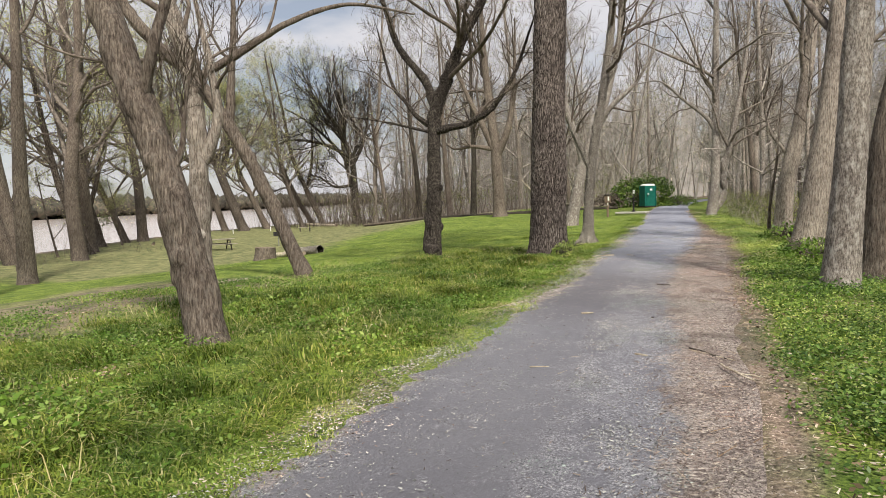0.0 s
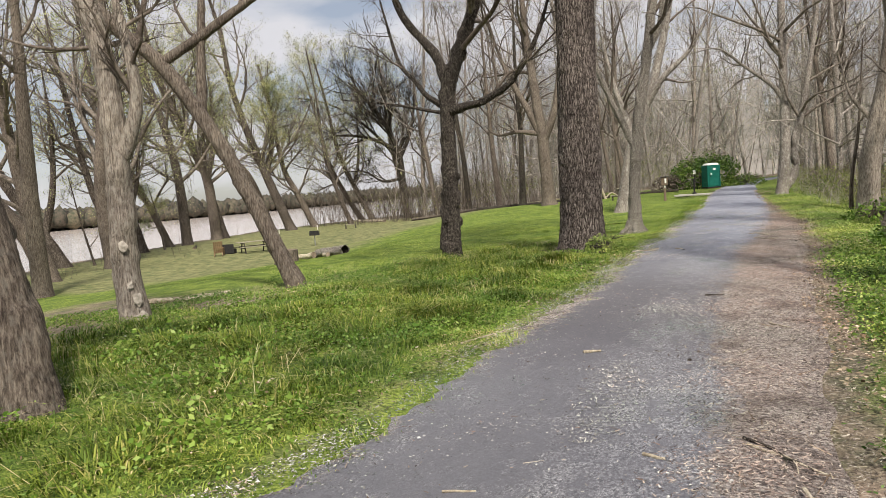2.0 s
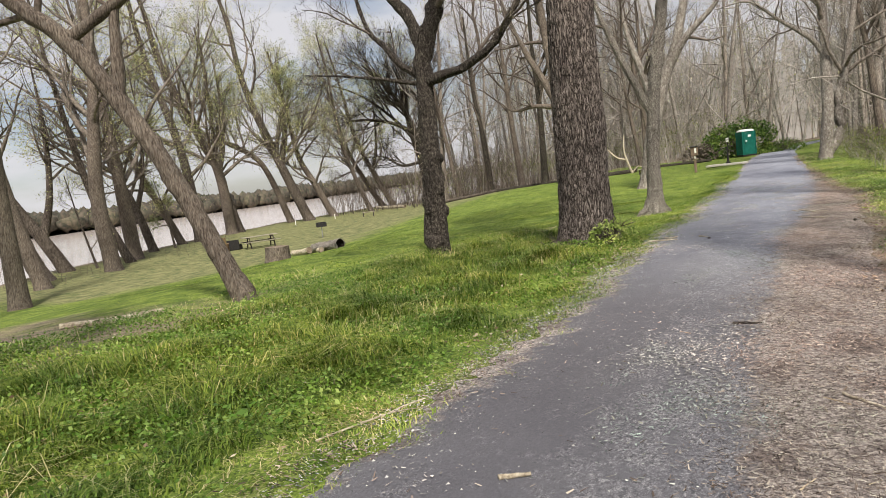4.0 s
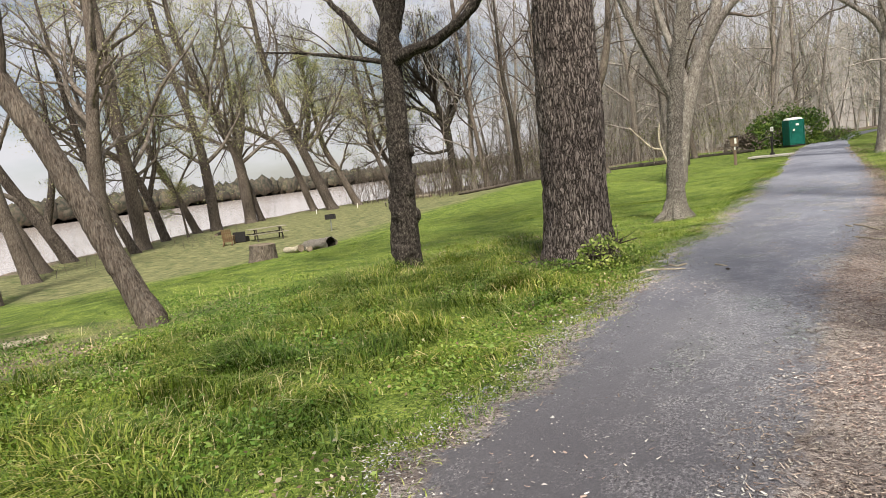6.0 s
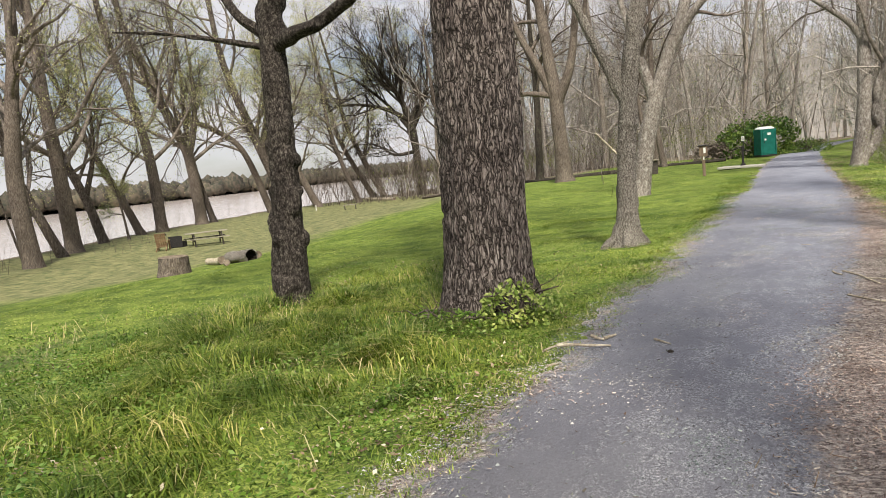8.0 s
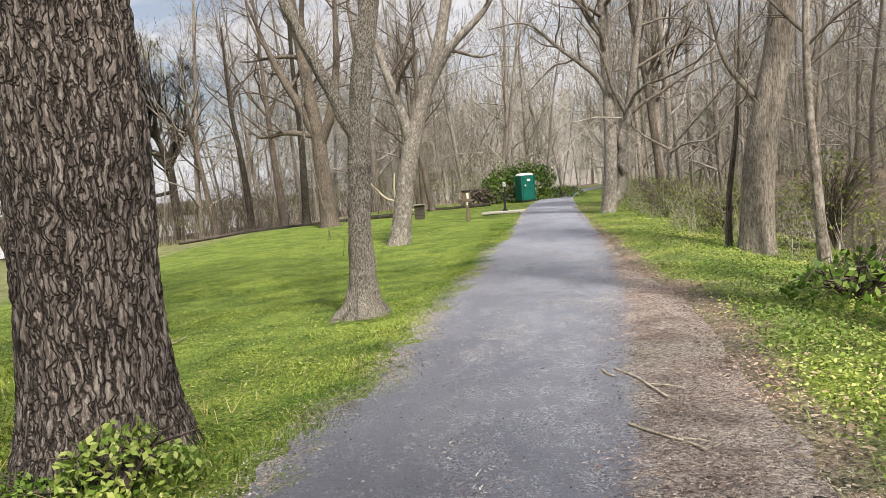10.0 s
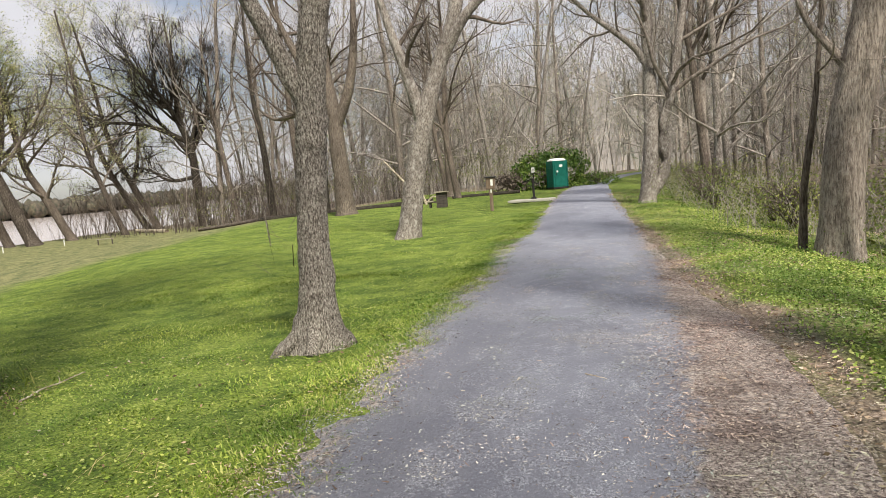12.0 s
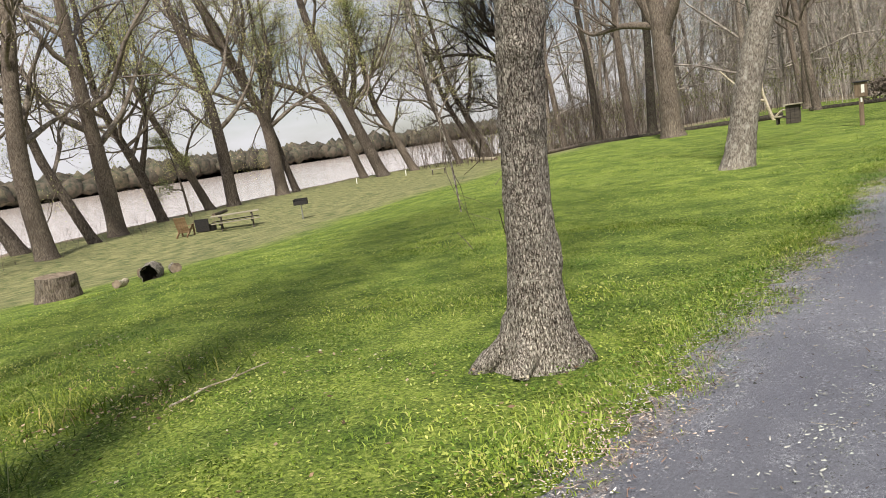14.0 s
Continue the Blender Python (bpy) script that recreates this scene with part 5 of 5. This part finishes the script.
def log(name, p, q, r, seed, mat, label, hollow=False, up_=0.0):
    (x0, y0), (x1, y1) = p, q
    z0, z1 = lie(x0, y0) + r * 0.75 + up_, lie(x1, y1) + r * 0.75
    ob = thing(name, x0, y0, z0 - r * 0.75, 0, label, "log")
    mid_ = ((x1 - x0) * 0.5, (y1 - y0) * 0.5, (z0 + z1) / 2 - z0 + r * 0.75 - 0.03)
    pts = [(0, 0, r * 0.75), mid_, (x1 - x0, y1 - y0, z1 - z0 + r * 0.75)]
    v, q_ = stem(pts, [r * 0.85, r, r], 60, 28, seed, r * (0.42 if hollow else 0.2), 9, 4, 0, knobs=0.3 if hollow else 0.1)
    attach("log", mesh_of("log", v, q_, mat), ob)
    rings = v.reshape(60, 28, 3)
    for nm, ring, way in (("cut_end", rings[0], 1), ("cut_end", rings[-1], -1)):
        c = ring.mean(0)
        ins = (rings[2] if way == 1 else rings[-3]).mean(0)
        depth = 1.0 if not hollow or way == 1 else 4.0
        inner = c + (ring - c) * 0.72 + (ins - c) * depth * (0.3 if not hollow else 1.0)
        cv = np.vstack([ring, inner, inner.mean(0, keepdims=True)])
        j = np.arange(28)
        tris = np.vstack([np.stack([j, (j + 1) % 28, 28 + j], 1), np.stack([(j + 1) % 28, 28 + (j + 1) % 28, 28 + j], 1), np.stack([28 + j, 28 + (j + 1) % 28, np.full(28, 56)], 1)])
        attach(nm, mesh_of(nm, cv, tris, DARK_HOLLOW if hollow and way == -1 else CUT_WOOD), ob)
    return ob


log("hollow_log", (-17.7, 31.7), (-15.3, 30.2), 0.19, 401, BARK_GREY, "hollow rotten log lying on the lawn", True)
log("log", (-16.9, 31.75), (-16.0, 31.3), 0.12, 409, BARK_GREY, "mossy broken wood beside a hollow log")
log("log", (-16.4, 30.2), (-15.9, 29.7), 0.09, 410, DEADWOOD, "pale splintered wood beside a hollow log")
log("log", (-19.2, 32.3), (-17.6, 31.3), 0.13, 402, DEADWOOD, "pale broken log on the lawn")
log("fallen_log", (-11.6, 15.0), (-10.3, 16.2), 0.06, 403, DEADWOOD, "pale dead branch in the grass")
log("fallen_log", (-20.5, 62.2), (-9.6, 65.5), 0.17, 404, BARK_DARK, "long dark log at the wood edge")
log("fallen_log", (-33.0, 76.5), (-21.5, 66.5), 0.16, 405, BARK_BROWN, "long brown log at the wood edge")
log("fallen_log", (-9.2, 70.5), (-4.6, 73.4), 0.14, 406, BARK_DARK, "long dark log at the wood edge")
log("fallen_log", (-41.5, 51.2), (-39.8, 49.0), 0.12, 407, BARK_DARK, "driftwood log on the river bank")
log("fallen_log", (-44.5, 84.5), (-38.0, 79.5), 0.18, 408, DEADWOOD, "pale driftwood log on the river bank")


def stump(x, y, r, h, seed, mat, label):
    ob = thing("tree_stump", x, y, lie(x, y), 0, label, "stump")
    v, q_ = stem([(0, 0, -0.1), (0.02, 0, h * 0.5), (0.03, 0, h)], [r * 1.05, r, r * 0.96], 24, 40, seed, r * 0.1, 14, 3, 0.15)
    attach("body", mesh_of("body", v, q_, mat), ob)
    top_ = v.reshape(24, 40, 3)[-1]
    c = top_.mean(0) - np.array((0, 0, 0.03))
    j = np.arange(40)
    attach("cut_top", mesh_of("cut_top", np.vstack([top_, c[None]]), np.stack([j, (j + 1) % 40, np.full(40, 40)], 1), CUT_WOOD), ob)


stump(-17.6, 29.15, 0.47, 0.55, 411, BARK_BROWN, "broad sawn brown tree stump on the lawn")

# pale dead limb propped at the wood edge
db = thing("dead_limb", -9.6, 63.4, lie(-9.6, 63.4), 0, "bleached forked dead limb at the wood edge", "branch")
for n_, (pts, r) in enumerate([([(0, 0, 0), (-0.3, 0, 0.9), (-0.5, 0, 1.8), (-0.4, 0, 3.0)], 0.09), ([(-0.4, 0, 1.1), (-1.1, 0, 1.35), (-1.9, 0, 2.2), (-2.6, 0, 3.0)], 0.075), ([(0, 0, 0.1), (0.5, 0, 0.5), (1.0, 0, 0.2)], 0.06)]):
    attach("fork", mesh_of("fork", *stem(pts, [r, r * 0.8, r * 0.4], 16, 10, 420 + n_, 0.004, 6, 2, 0), DEADWOOD), db)

# ---- sticks dropped along the path ----
STICKS = [
    (-1.71, 18.15, -1.25, 18.16, 1.9), (-1.78, 18.01, -1.65, 18.29, 1.4), (-1.50, 18.47, -1.36, 18.35, 1.9), (-1.37, 18.40, -1.30, 18.53, 1.9),
    (-0.96, 18.41, -0.81, 18.28, 1.4), (-1.61, 17.55, -1.51, 17.65, 1.4), (0.57, 21.67, 0.91, 20.81, 1.6), (2.26, 22.99, 2.33, 21.60, 1.6),
    (-0.18, 12.22, 0.03, 12.22, 1.9), (0.57, 20.28, 0.91, 19.77, 1.4), (0.41, 6.72, 0.64, 6.18, 1.6), (0.20, 7.30, 0.55, 6.92, 1.1),
    (-1.21, 6.37, -1.05, 6.40, 1.0), (0.18, 7.38, 0.50, 6.94, 1.2), (-0.32, 7.03, -0.21, 6.98, 1.4), (0.44, 10.57, 0.61, 10.36, 1.2),
    (0.64, 10.72, 0.79, 10.65, 0.9), (-1.08, 9.28, -0.93, 9.34, 1.9), (-2.30, 9.63, -2.00, 10.38, 1.0), (-5.24, 24.44, -5.30, 25.59, 1.4),
    (0.18, 24.15, 0.35, 23.99, 0.7), (0.47, 21.62, 0.55, 21.40, 1.6),
]
rng = np.random.default_rng(77)
for n_, (x0, y0, x1, y1, r) in enumerate(STICKS):
    x, y = (x0 + x1) / 2, (y0 + y1) / 2
    r *= 0.0075
    a = np.array((x0 - x, y0 - y, lie(x0, y0) - lie(x, y)))
    b_ = np.array((x1 - x, y1 - y, lie(x1, y1) - lie(x, y)))
    f = np.linspace(0, 1, 6)[:, None]
    pts = a + (b_ - a) * f + rng.normal(0, 0.022, (6, 3)) * np.array((1, 1, 0)) * np.linalg.norm(b_ - a) + np.array((0, 0, r * 0.8 + 0.022))
    dark = n_ in (8, 13, 16)
    ob = thing("stick", x, y, lie(x, y), 0, "dark broken twig lying by the path" if dark else "pale dry broken stick lying by the path", "stick", "sticks along the path")
    v, q_ = stem(pts, [r, r * 0.9, r * 0.6], 14, 8, int(rng.integers(999)), r * 0.25, 5, 4, 0)
    attach("wood", mesh_of("wood", v, q_, BARK_DARK if dark else DEADWOOD), ob)
    if np.linalg.norm(b_ - a) > 0.5:
        s = pts[3]
        e = s + (b_ - a) * 0.25 + np.array((-(b_ - a)[1], (b_ - a)[0], 0)) * rng.choice([-0.2, 0.2])
        v, q_ = stem([s, (s + e) / 2 + 0.005, e], [r * 0.6, r * 0.4, r * 0.3], 8, 6, 5, 0.0, 4, 4, 0)
        attach("side_twig", mesh_of("side_twig", v, q_, BARK_DARK if dark else DEADWOOD), ob)

# ---- grass, weeds, litter and grit ----
def scatter(rng, count, x0, x1, y0, y1, keep):
    x, y = rng.uniform(x0, x1, count), rng.uniform(y0, y1, count)
    ok = keep(x, y, rng)
    return x[ok], y[ok]


def tufted(x, y, seed, scale):
    return value_noise(x * scale + 300, y * scale + 300, seed, 1999)


def uneven(x, y):
    """How far the uneven ground stands above the even lie of the land."""
    r_ = value_noise(x * 1.3 + 500, y * 1.3 + 500, 21, 997) * 0.05 + value_noise(x * 0.35 + 90, y * 0.35 + 90, 22, 997) * 0.12 - 0.085
    return r_ * (1 - smooth(0.5, -0.4, np.abs(x - path_x(y) + 0.1) - 1.9))


def blades(rng, x, y, tall, width, bend, mat, name, label):
    m_ = len(x)
    bend = np.broadcast_to(np.asarray(bend, float), (m_,))
    z = height(x, y) + uneven(x, y) - 0.02
    a = tufted(x, y, 70, 1.1) * 4 * np.pi + rng.normal(0, 1.0, m_)
    d = np.stack([np.cos(a), np.sin(a), 0 * a], 1)
    s = np.stack([-np.sin(a), np.cos(a), 0 * a], 1) * (width * rng.uniform(0.6, 1.3, m_))[:, None] * 0.5
    h = (tall * rng.uniform(0.55, 1.35, m_))[:, None]
    k = (bend * rng.uniform(0.3, 1.6, m_))[:, None] * h
    p = np.stack([x, y, z], 1)
    up_ = np.array((0, 0, 1.0))
    m1 = p + up_ * h * 0.6 + d * k * 0.35
    t = p + up_ * h * (1 - 0.35 * np.minimum(bend, 1.4))[:, None] + d * k
    v = np.stack([p - s, p + s, m1 + s * 0.8, m1 - s * 0.8, t], 1).reshape(-1, 3)
    i_ = np.arange(m_)[:, None] * 5
    tri = np.vstack([i_ + np.array((0, 1, 2)), i_ + np.array((0, 2, 3)), i_ + np.array((3, 2, 4))])
    tagged(new(name, mesh_of(name, v, tri, mat, False)), label, "grass", kind="stuff")


rng = np.random.default_rng(500)


def long_grass(x, y, rng):
    edge = path_x(y) + left_edge(y)
    u = edge - x
    fade = smooth(1.5, -1.5, y - np.interp(u, [0, 2, 4, 7], [19.8, 20.3, 23.5, 24.5]) + 3 * (tufted(x, y, 74, 0.5) - 0.5))
    dens = smooth(-0.05, 0.5, u) * np.interp(u, [0, 2, 4.5, 6, 10, 14], [1, 1, 0.8, 0.3, 0.16, 0.1]) * (0.3 + 0.7 * smooth(0.3, 0.65, tufted(x, y, 51, 1.6))) * fade
    return rng.random(len(x)) < dens


x1, y1 = scatter(rng, 330000, -8, -1.3, 0.3, 26, long_grass)
x2, y2 = scatter(rng, 50000, -17, -8, 0.3, 26, long_grass)
x, y = np.concatenate([x1, x2]), np.concatenate([y1, y2])
u = path_x(y) + left_edge(y) - x
tall = (0.055 + 0.14 * smooth(0.1, 1.4, u) * smooth(9, 5, u)) * (0.3 + 1.15 * smooth(0.15, 0.9, tufted(x, y, 52, 1.7))) * (0.7 + 0.6 * tufted(x, y, 73, 0.4))
blades(rng, x, y, tall, 0.011, 1.25 * (0.5 + tufted(x, y, 75, 2.3)), GRASS, "grass", "long uncut green grass beside the path")


def straw_keep(x, y, rng):
    u = path_x(y) + left_edge(y) - x
    return rng.random(len(x)) < smooth(0.3, 1.5, u) * smooth(10, 6, u) * smooth(24, 20, y) * (0.04 + smooth(0.55, 0.75, tufted(x, y, 76, 0.8)))


x, y = scatter(rng, 9000, -11, -1.8, 1, 24, straw_keep)
blades(rng, x, y, 0.24, 0.007, 1.6, STRAW, "dead_grass", "pale dead stalks standing in the long grass")


def edge_straw_keep(x, y, rng):
    u = path_x(y) + left_edge(y) - x
    return rng.random(len(x)) < np.exp(-((u - 0.25) / 0.32) ** 2) * smooth(0.35, 0.65, tufted(x, y, 77, 1.1)) * (0.25 + 0.75 * smooth(6.5, 8, y) * smooth(11.5, 10, y))


x, y = scatter(rng, 26000, -3.6, -1.4, 2, 26, edge_straw_keep)
blades(rng, x, y, 0.05, 0.006, 2.4, STRAW, "edge_straw", "flattened pale straw along the path edge")


def lawn_keep(x, y, rng):
    u = path_x(y) + left_edge(y) - x
    return rng.random(len(x)) < smooth(-0.08, 0.3, u) * np.interp(y, [20.5, 24, 40, 60], [0.3, 1, 0.6, 0.25]) * (0.3 + 0.7 * smooth(0.3, 0.7, tufted(x, y, 53, 1.1)))


x, y = scatter(rng, 240000, -17, -1.3, 20.5, 62, lawn_keep)
xn, yn = scatter(rng, 110000, -9, -1.3, 20.5, 33, lawn_keep)
x, y = np.concatenate([x, xn]), np.concatenate([y, yn])
blades(rng, x, y, 0.042 * (0.45 + 1.1 * tufted(x, y, 54, 0.9)), 0.012, 0.9, LAWN, "lawn_grass", "short green lawn grass")


def fringe(x, y, rng):
    u = path_x(y) + left_edge(y) - x
    return rng.random(len(x)) < smooth(-0.5, 0.1, u) * smooth(1.3, 0.5, u) * (0.15 + 0.85 * smooth(0.3, 0.62, tufted(x, y, 66, 2.2)))


x, y = scatter(rng, 230000, -4.2, -1.1, 1, 46, fringe)
blades(rng, x, y, 0.03 + 0.04 * tufted(x, y, 68, 1.6), 0.007, 1.2, LAWN, "fringe_grass", "low bright grass along the path edge")


def right_keep(x, y, rng):
    v = x - path_x(y) - litter_edge(y) - 0.1
    return rng.random(len(x)) < smooth(-0.1, 1.0, v) * smooth(6, 3.5, v) * smooth(0.32, 0.55, tufted(x, y, 55, 0.9))


x, y = scatter(rng, 80000, 1, 6.5, 2, 60, right_keep)
blades(rng, x, y, 0.08, 0.012, 0.9, LAWN, "verge_grass", "patchy grass and leaf litter on the canal side")


def leaf_patch(name, count, x0, x1, y0, y1, keep, lift, size, mat, label, seed, flat):
    rng = np.random.default_rng(seed)
    x, y = scatter(rng, count, x0, x1, y0, y1, keep)
    c = np.stack([x, y, height(x, y) + uneven(x, y) + rng.uniform(0.01, 1.0, len(x)) * lift], 1)
    v, q_ = leaf_quads(rng, c, size, flat)
    tagged(new(name, mesh_of(name, v, q_, mat, False)), label, "ground cover", kind="stuff")


leaf_patch("weeds", 210000, -11, -1.6, 0.5, 24, lambda x, y, r: r.random(len(x)) < smooth(0.2, 0.7, path_x(y) + left_edge(y) - x) * (0.12 + 0.88 * smooth(0.42, 0.62, tufted(x, y, 56, 0.9))) * np.interp(y, [2, 12, 18, 22], [1, 0.75, 0.45, 0]),
           0.15, 0.021, WEED, "broad-leaved green weeds among the grass", 601, 0.5)
leaf_patch("leafy_weeds", 34000, -7.5, -2.4, 1.5, 16, lambda x, y, r: r.random(len(x)) < smooth(0.3, 1.0, path_x(y) + left_edge(y) - x) * smooth(0.5, 0.68, tufted(x, y, 84, 0.75)) * smooth(11, 6, y),
           0.26, 0.030, WEED, "taller broad-leaved weeds in clumps", 609, 0.45)
leaf_patch("dead_leaves", 26000, -9, -1.9, 1.5, 26, lambda x, y, r: r.random(len(x)) < (0.06 + smooth(0.6, 0.8, tufted(x, y, 85, 0.9))) * smooth(-0.1, 0.2, path_x(y) + left_edge(y) - x),
           0.07, 0.02, LITTER, "dry dead leaves caught in the grass", 613, 0.75)
leaf_patch("lawn_clover", 150000, -13, -1.5, 19, 50, lambda x, y, r: r.random(len(x)) < smooth(0.0, 0.4, path_x(y) + left_edge(y) - x) * np.interp(y, [19, 25, 36, 50], [0.3, 1, 0.6, 0.2]) * (0.25 + 0.75 * smooth(0.35, 0.62, tufted(x, y, 81, 1.2))),
           0.05, 0.015, CLOVER, "low clover and small weeds in the lawn", 606, 0.65)
leaf_patch("verge_clover", 190000, 1.2, 6.5, 2, 48, lambda x, y, r: r.random(len(x)) < smooth(-0.05, 0.6, x - path_x(y) - litter_edge(y)) * smooth(5.5, 3.5, x - path_x(y)) * (0.3 + 0.7 * smooth(0.35, 0.6, tufted(x, y, 82, 1.0))),
           0.07, 0.02, IVY, "pale yellow-green seedlings on the canal side", 607, 0.6)
leaf_patch("verge_weeds", 110000, 1.2, 7.5, 2, 60, lambda x, y, r: r.random(len(x)) < smooth(0.05, 0.6, x - path_x(y) - litter_edge(y)) * smooth(7, 4, x - path_x(y)) * np.interp(y, [14, 20], [1, 0.3]) * smooth(np.interp(y, [8, 16], [0.1, 0.32]), np.interp(y, [8, 16], [0.4, 0.58]), tufted(x, y, 57, 0.8)),
           0.16, 0.026, WEED, "low green weeds along the canal side", 602, 0.5)
leaf_patch("verge_creeper", 110000, 0.6, 4.6, 2, 17, lambda x, y, r: r.random(len(x)) < smooth(-0.02, 0.55, x - path_x(y) - litter_edge(y)) * smooth(17, 13, y) * (0.12 + 0.88 * smooth(0.3, 0.55, tufted(x, y, 83, 1.3))),
           0.09, 0.02, VINE, "dense dark green creeper beside the litter verge", 608, 0.6)
leaf_patch("dry_leaves", 100000, 0.8, 8, 1, 60, lambda x, y, r: r.random(len(x)) < smooth(-0.3, 0.0, x - path_x(y) - litter_edge(y)) * (0.35 + 0.6 * np.exp(-((x - path_x(y) - litter_edge(y) - 0.15) / 0.3) ** 2) + 0.65 * smooth(0.4, 0.6, tufted(x, y, 58, 0.7))),
           0.035, 0.022, LITTER, "dry brown leaf litter on the canal side", 603, 0.85)
leaf_patch("fringe_weeds", 50000, -3.8, -1.2, 1, 46, lambda x, y, r: r.random(len(x)) < smooth(-0.1, 0.15, path_x(y) + left_edge(y) - x) * smooth(1.3, 0.5, path_x(y) + left_edge(y) - x) * smooth(0.3, 0.6, tufted(x, y, 67, 1.4)),
           0.085, 0.015, WEED, "tiny clover-like weeds along the path edge", 605, 0.6)
leaf_patch("edge_litter", 60000, -3.2, -1.2, 1, 40, lambda x, y, r: r.random(len(x)) < np.exp(-((x - path_x(y) - left_edge(y) + 0.15) / 0.3) ** 2) * smooth(0.35, 0.6, tufted(x, y, 59, 0.9)),
           0.02, 0.008, LITTER, "dry leaves and bits at the grass edge", 604, 0.8)


def shreds(name, count, inside, length, mat, seed, label, wide=0.003):
    """Flat little splinters lying about."""
    rng = np.random.default_rng(seed)
    x, y = scatter(rng, count, -2.6, 2.4, 1.5, 36, inside)
    m_ = len(x)
    a = rng.uniform(0, np.pi, m_)
    d = np.stack([np.cos(a), np.sin(a), rng.normal(0, 0.18, m_)], 1) * (length * rng.uniform(0.3, 1.4, m_))[:, None]
    s = np.stack([-np.sin(a), np.cos(a), rng.normal(0, 0.3, m_)], 1) * (wide * rng.uniform(0.6, 1.5, m_))[:, None]
    p = np.stack([x, y, path_z(y) + 0.036], 1)
    v = np.stack([p - d - s, p - d + s, p + d + s * 0.5, p + d - s * 0.5], 1).reshape(-1, 3)
    tagged(new(name, mesh_of(name, v, np.arange(m_ * 4).reshape(-1, 4), mat, False)), label, "litter", kind="stuff")


shreds("wood_shreds", 480000, lambda x, y, r: (r.random(len(x)) < smooth(-0.45, 0.35, x - path_x(y) - grit_edge(y)) * smooth(0.4, -0.15, x - path_x(y) - litter_edge(y))), 0.0135, SHRED, 611, "shredded wood and dry needles", 0.0026)
shreds("twig_litter", 16000, lambda x, y, r: (r.random(len(x)) < 0.3 * smooth(-0.1, 0.3, x - path_x(y) - grit_edge(y)) * smooth(0.8, 0.2, x - path_x(y) - litter_edge(y)) + 0.012 * (x > path_x(y) + left_edge(y))), 0.055, LITTER, 614, "thin broken twigs among the litter", 0.0028)
shreds("stone_chips", 260000, lambda x, y, r: (r.random(len(x)) < np.interp(y, [15, 19, 24], [1, 0.5, 0.2]) * (0.04 + 0.8 * smooth(0.45, 0.7, tufted(x, y * 0.5, 86, 3.0)) * smooth(0.25, 0.55, tufted(x, y, 87, 0.9))) * np.maximum(0.25 * smooth(-1.9, -1.5, x) + smooth(-1.1, -0.7, x - path_x(y)), np.exp(-((x - path_x(y) - left_edge(y) - 0.1) / 0.25) ** 2)))
       & (x > path_x(y) + left_edge(y) - 0.15) & (x < path_x(y) + grit_edge(y) + 0.1), 0.011, CHIPS, 615, "pale flat stone chips and fibres on the path", 0.0036)
shreds("path_shreds", 130000, lambda x, y, r: (r.random(len(x)) < 0.035 + 0.95 * np.exp(-((x - path_x(y) - left_edge(y) - 0.05) / 0.24) ** 2) * smooth(0.25, 0.6, tufted(x, y, 69, 1.3))) & (x > path_x(y) + left_edge(y) - 0.35), 0.016, SHRED, 612, "fine wood bits on the stone path", 0.004)


def stones(count, seed):
    rng = np.random.default_rng(seed)
    x, y = scatter(rng, count, -2.7, 1.6, 1.5, 34, lambda x, y, r: (x > path_x(y) + left_edge(y) - 0.1) & (x < path_x(y) + grit_edge(y) + 0.15)
                   & (r.random(len(x)) < 0.03 + 0.8 * smooth(0.5, 0.72, tufted(x, y * 0.55, 60, 3.5)) * smooth(0.3, 0.6, tufted(x, y, 61, 0.8)) * (0.25 + 0.75 * smooth(-1.15, -0.6, x - path_x(y))) + 0.5 * np.exp(-((x - path_x(y) - left_edge(y)) / 0.3) ** 2)))
    m_ = len(x)
    u = path_x(y) + left_edge(y)
    p = np.stack([x, y, path_z(y) + 0.022 + 0 * u], 1)
    s = (0.0068 * rng.uniform(0.35, 1.25, m_) * np.where(rng.random(m_) < 0.06, 1.9, 1))[:, None, None]
    base = np.array([(1, 0, 0), (-0.5, 0.87, 0), (-0.5, -0.87, 0), (0.1, 0.05, 0.6)])
    v = (p[:, None] + base[None] * s * rng.uniform(0.6, 1.4, (m_, 4, 3))).reshape(-1, 3)
    i_ = np.arange(m_)[:, None] * 4
    tri = np.vstack([i_ + np.array(t) for t in ((0, 1, 3), (1, 2, 3), (2, 0, 3))])
    tagged(new("loose_grit", mesh_of("loose_grit", v, tri, STONE, False)), "loose pale grit on the stone path", "gravel", kind="stuff")


stones(420000, 620)


def pebble(x, y, r, seed, label):
    rng = np.random.default_rng(seed)
    ob = thing("stone", x, y, lie(x, y), 0, label, "stone", "stones on the path")
    v = iv * np.array((1.0, 0.8, 0.6)) * r * (1 + rng.normal(0, 0.08, (len(iv), 1))) + np.array((0, 0, r * 0.5 + 0.015))
    attach("rock", mesh_of("rock", v, it, BARK_DARK), ob)


pebble(-0.78, 18.05, 0.028, 1, "dark grey stone lying on the path")
pebble(1.28, 19.1, 0.035, 2, "dark stone in the shredded litter")
pebble(-0.2, 9.1, 0.022, 3, "dark grey stone lying on the path")
for x, y, h in ((-43.6, 66.2, 0.45), (-41.6, 70.4, 0.5)):
    ob = thing("marker_stake", x, y, lie(x, y), 0, "short pale yellow stake on the river bank", "stake", "bank stakes")
    part("stake", box((0.07, 0.05, h), (0, 0, h / 2)), PAPER, ob)
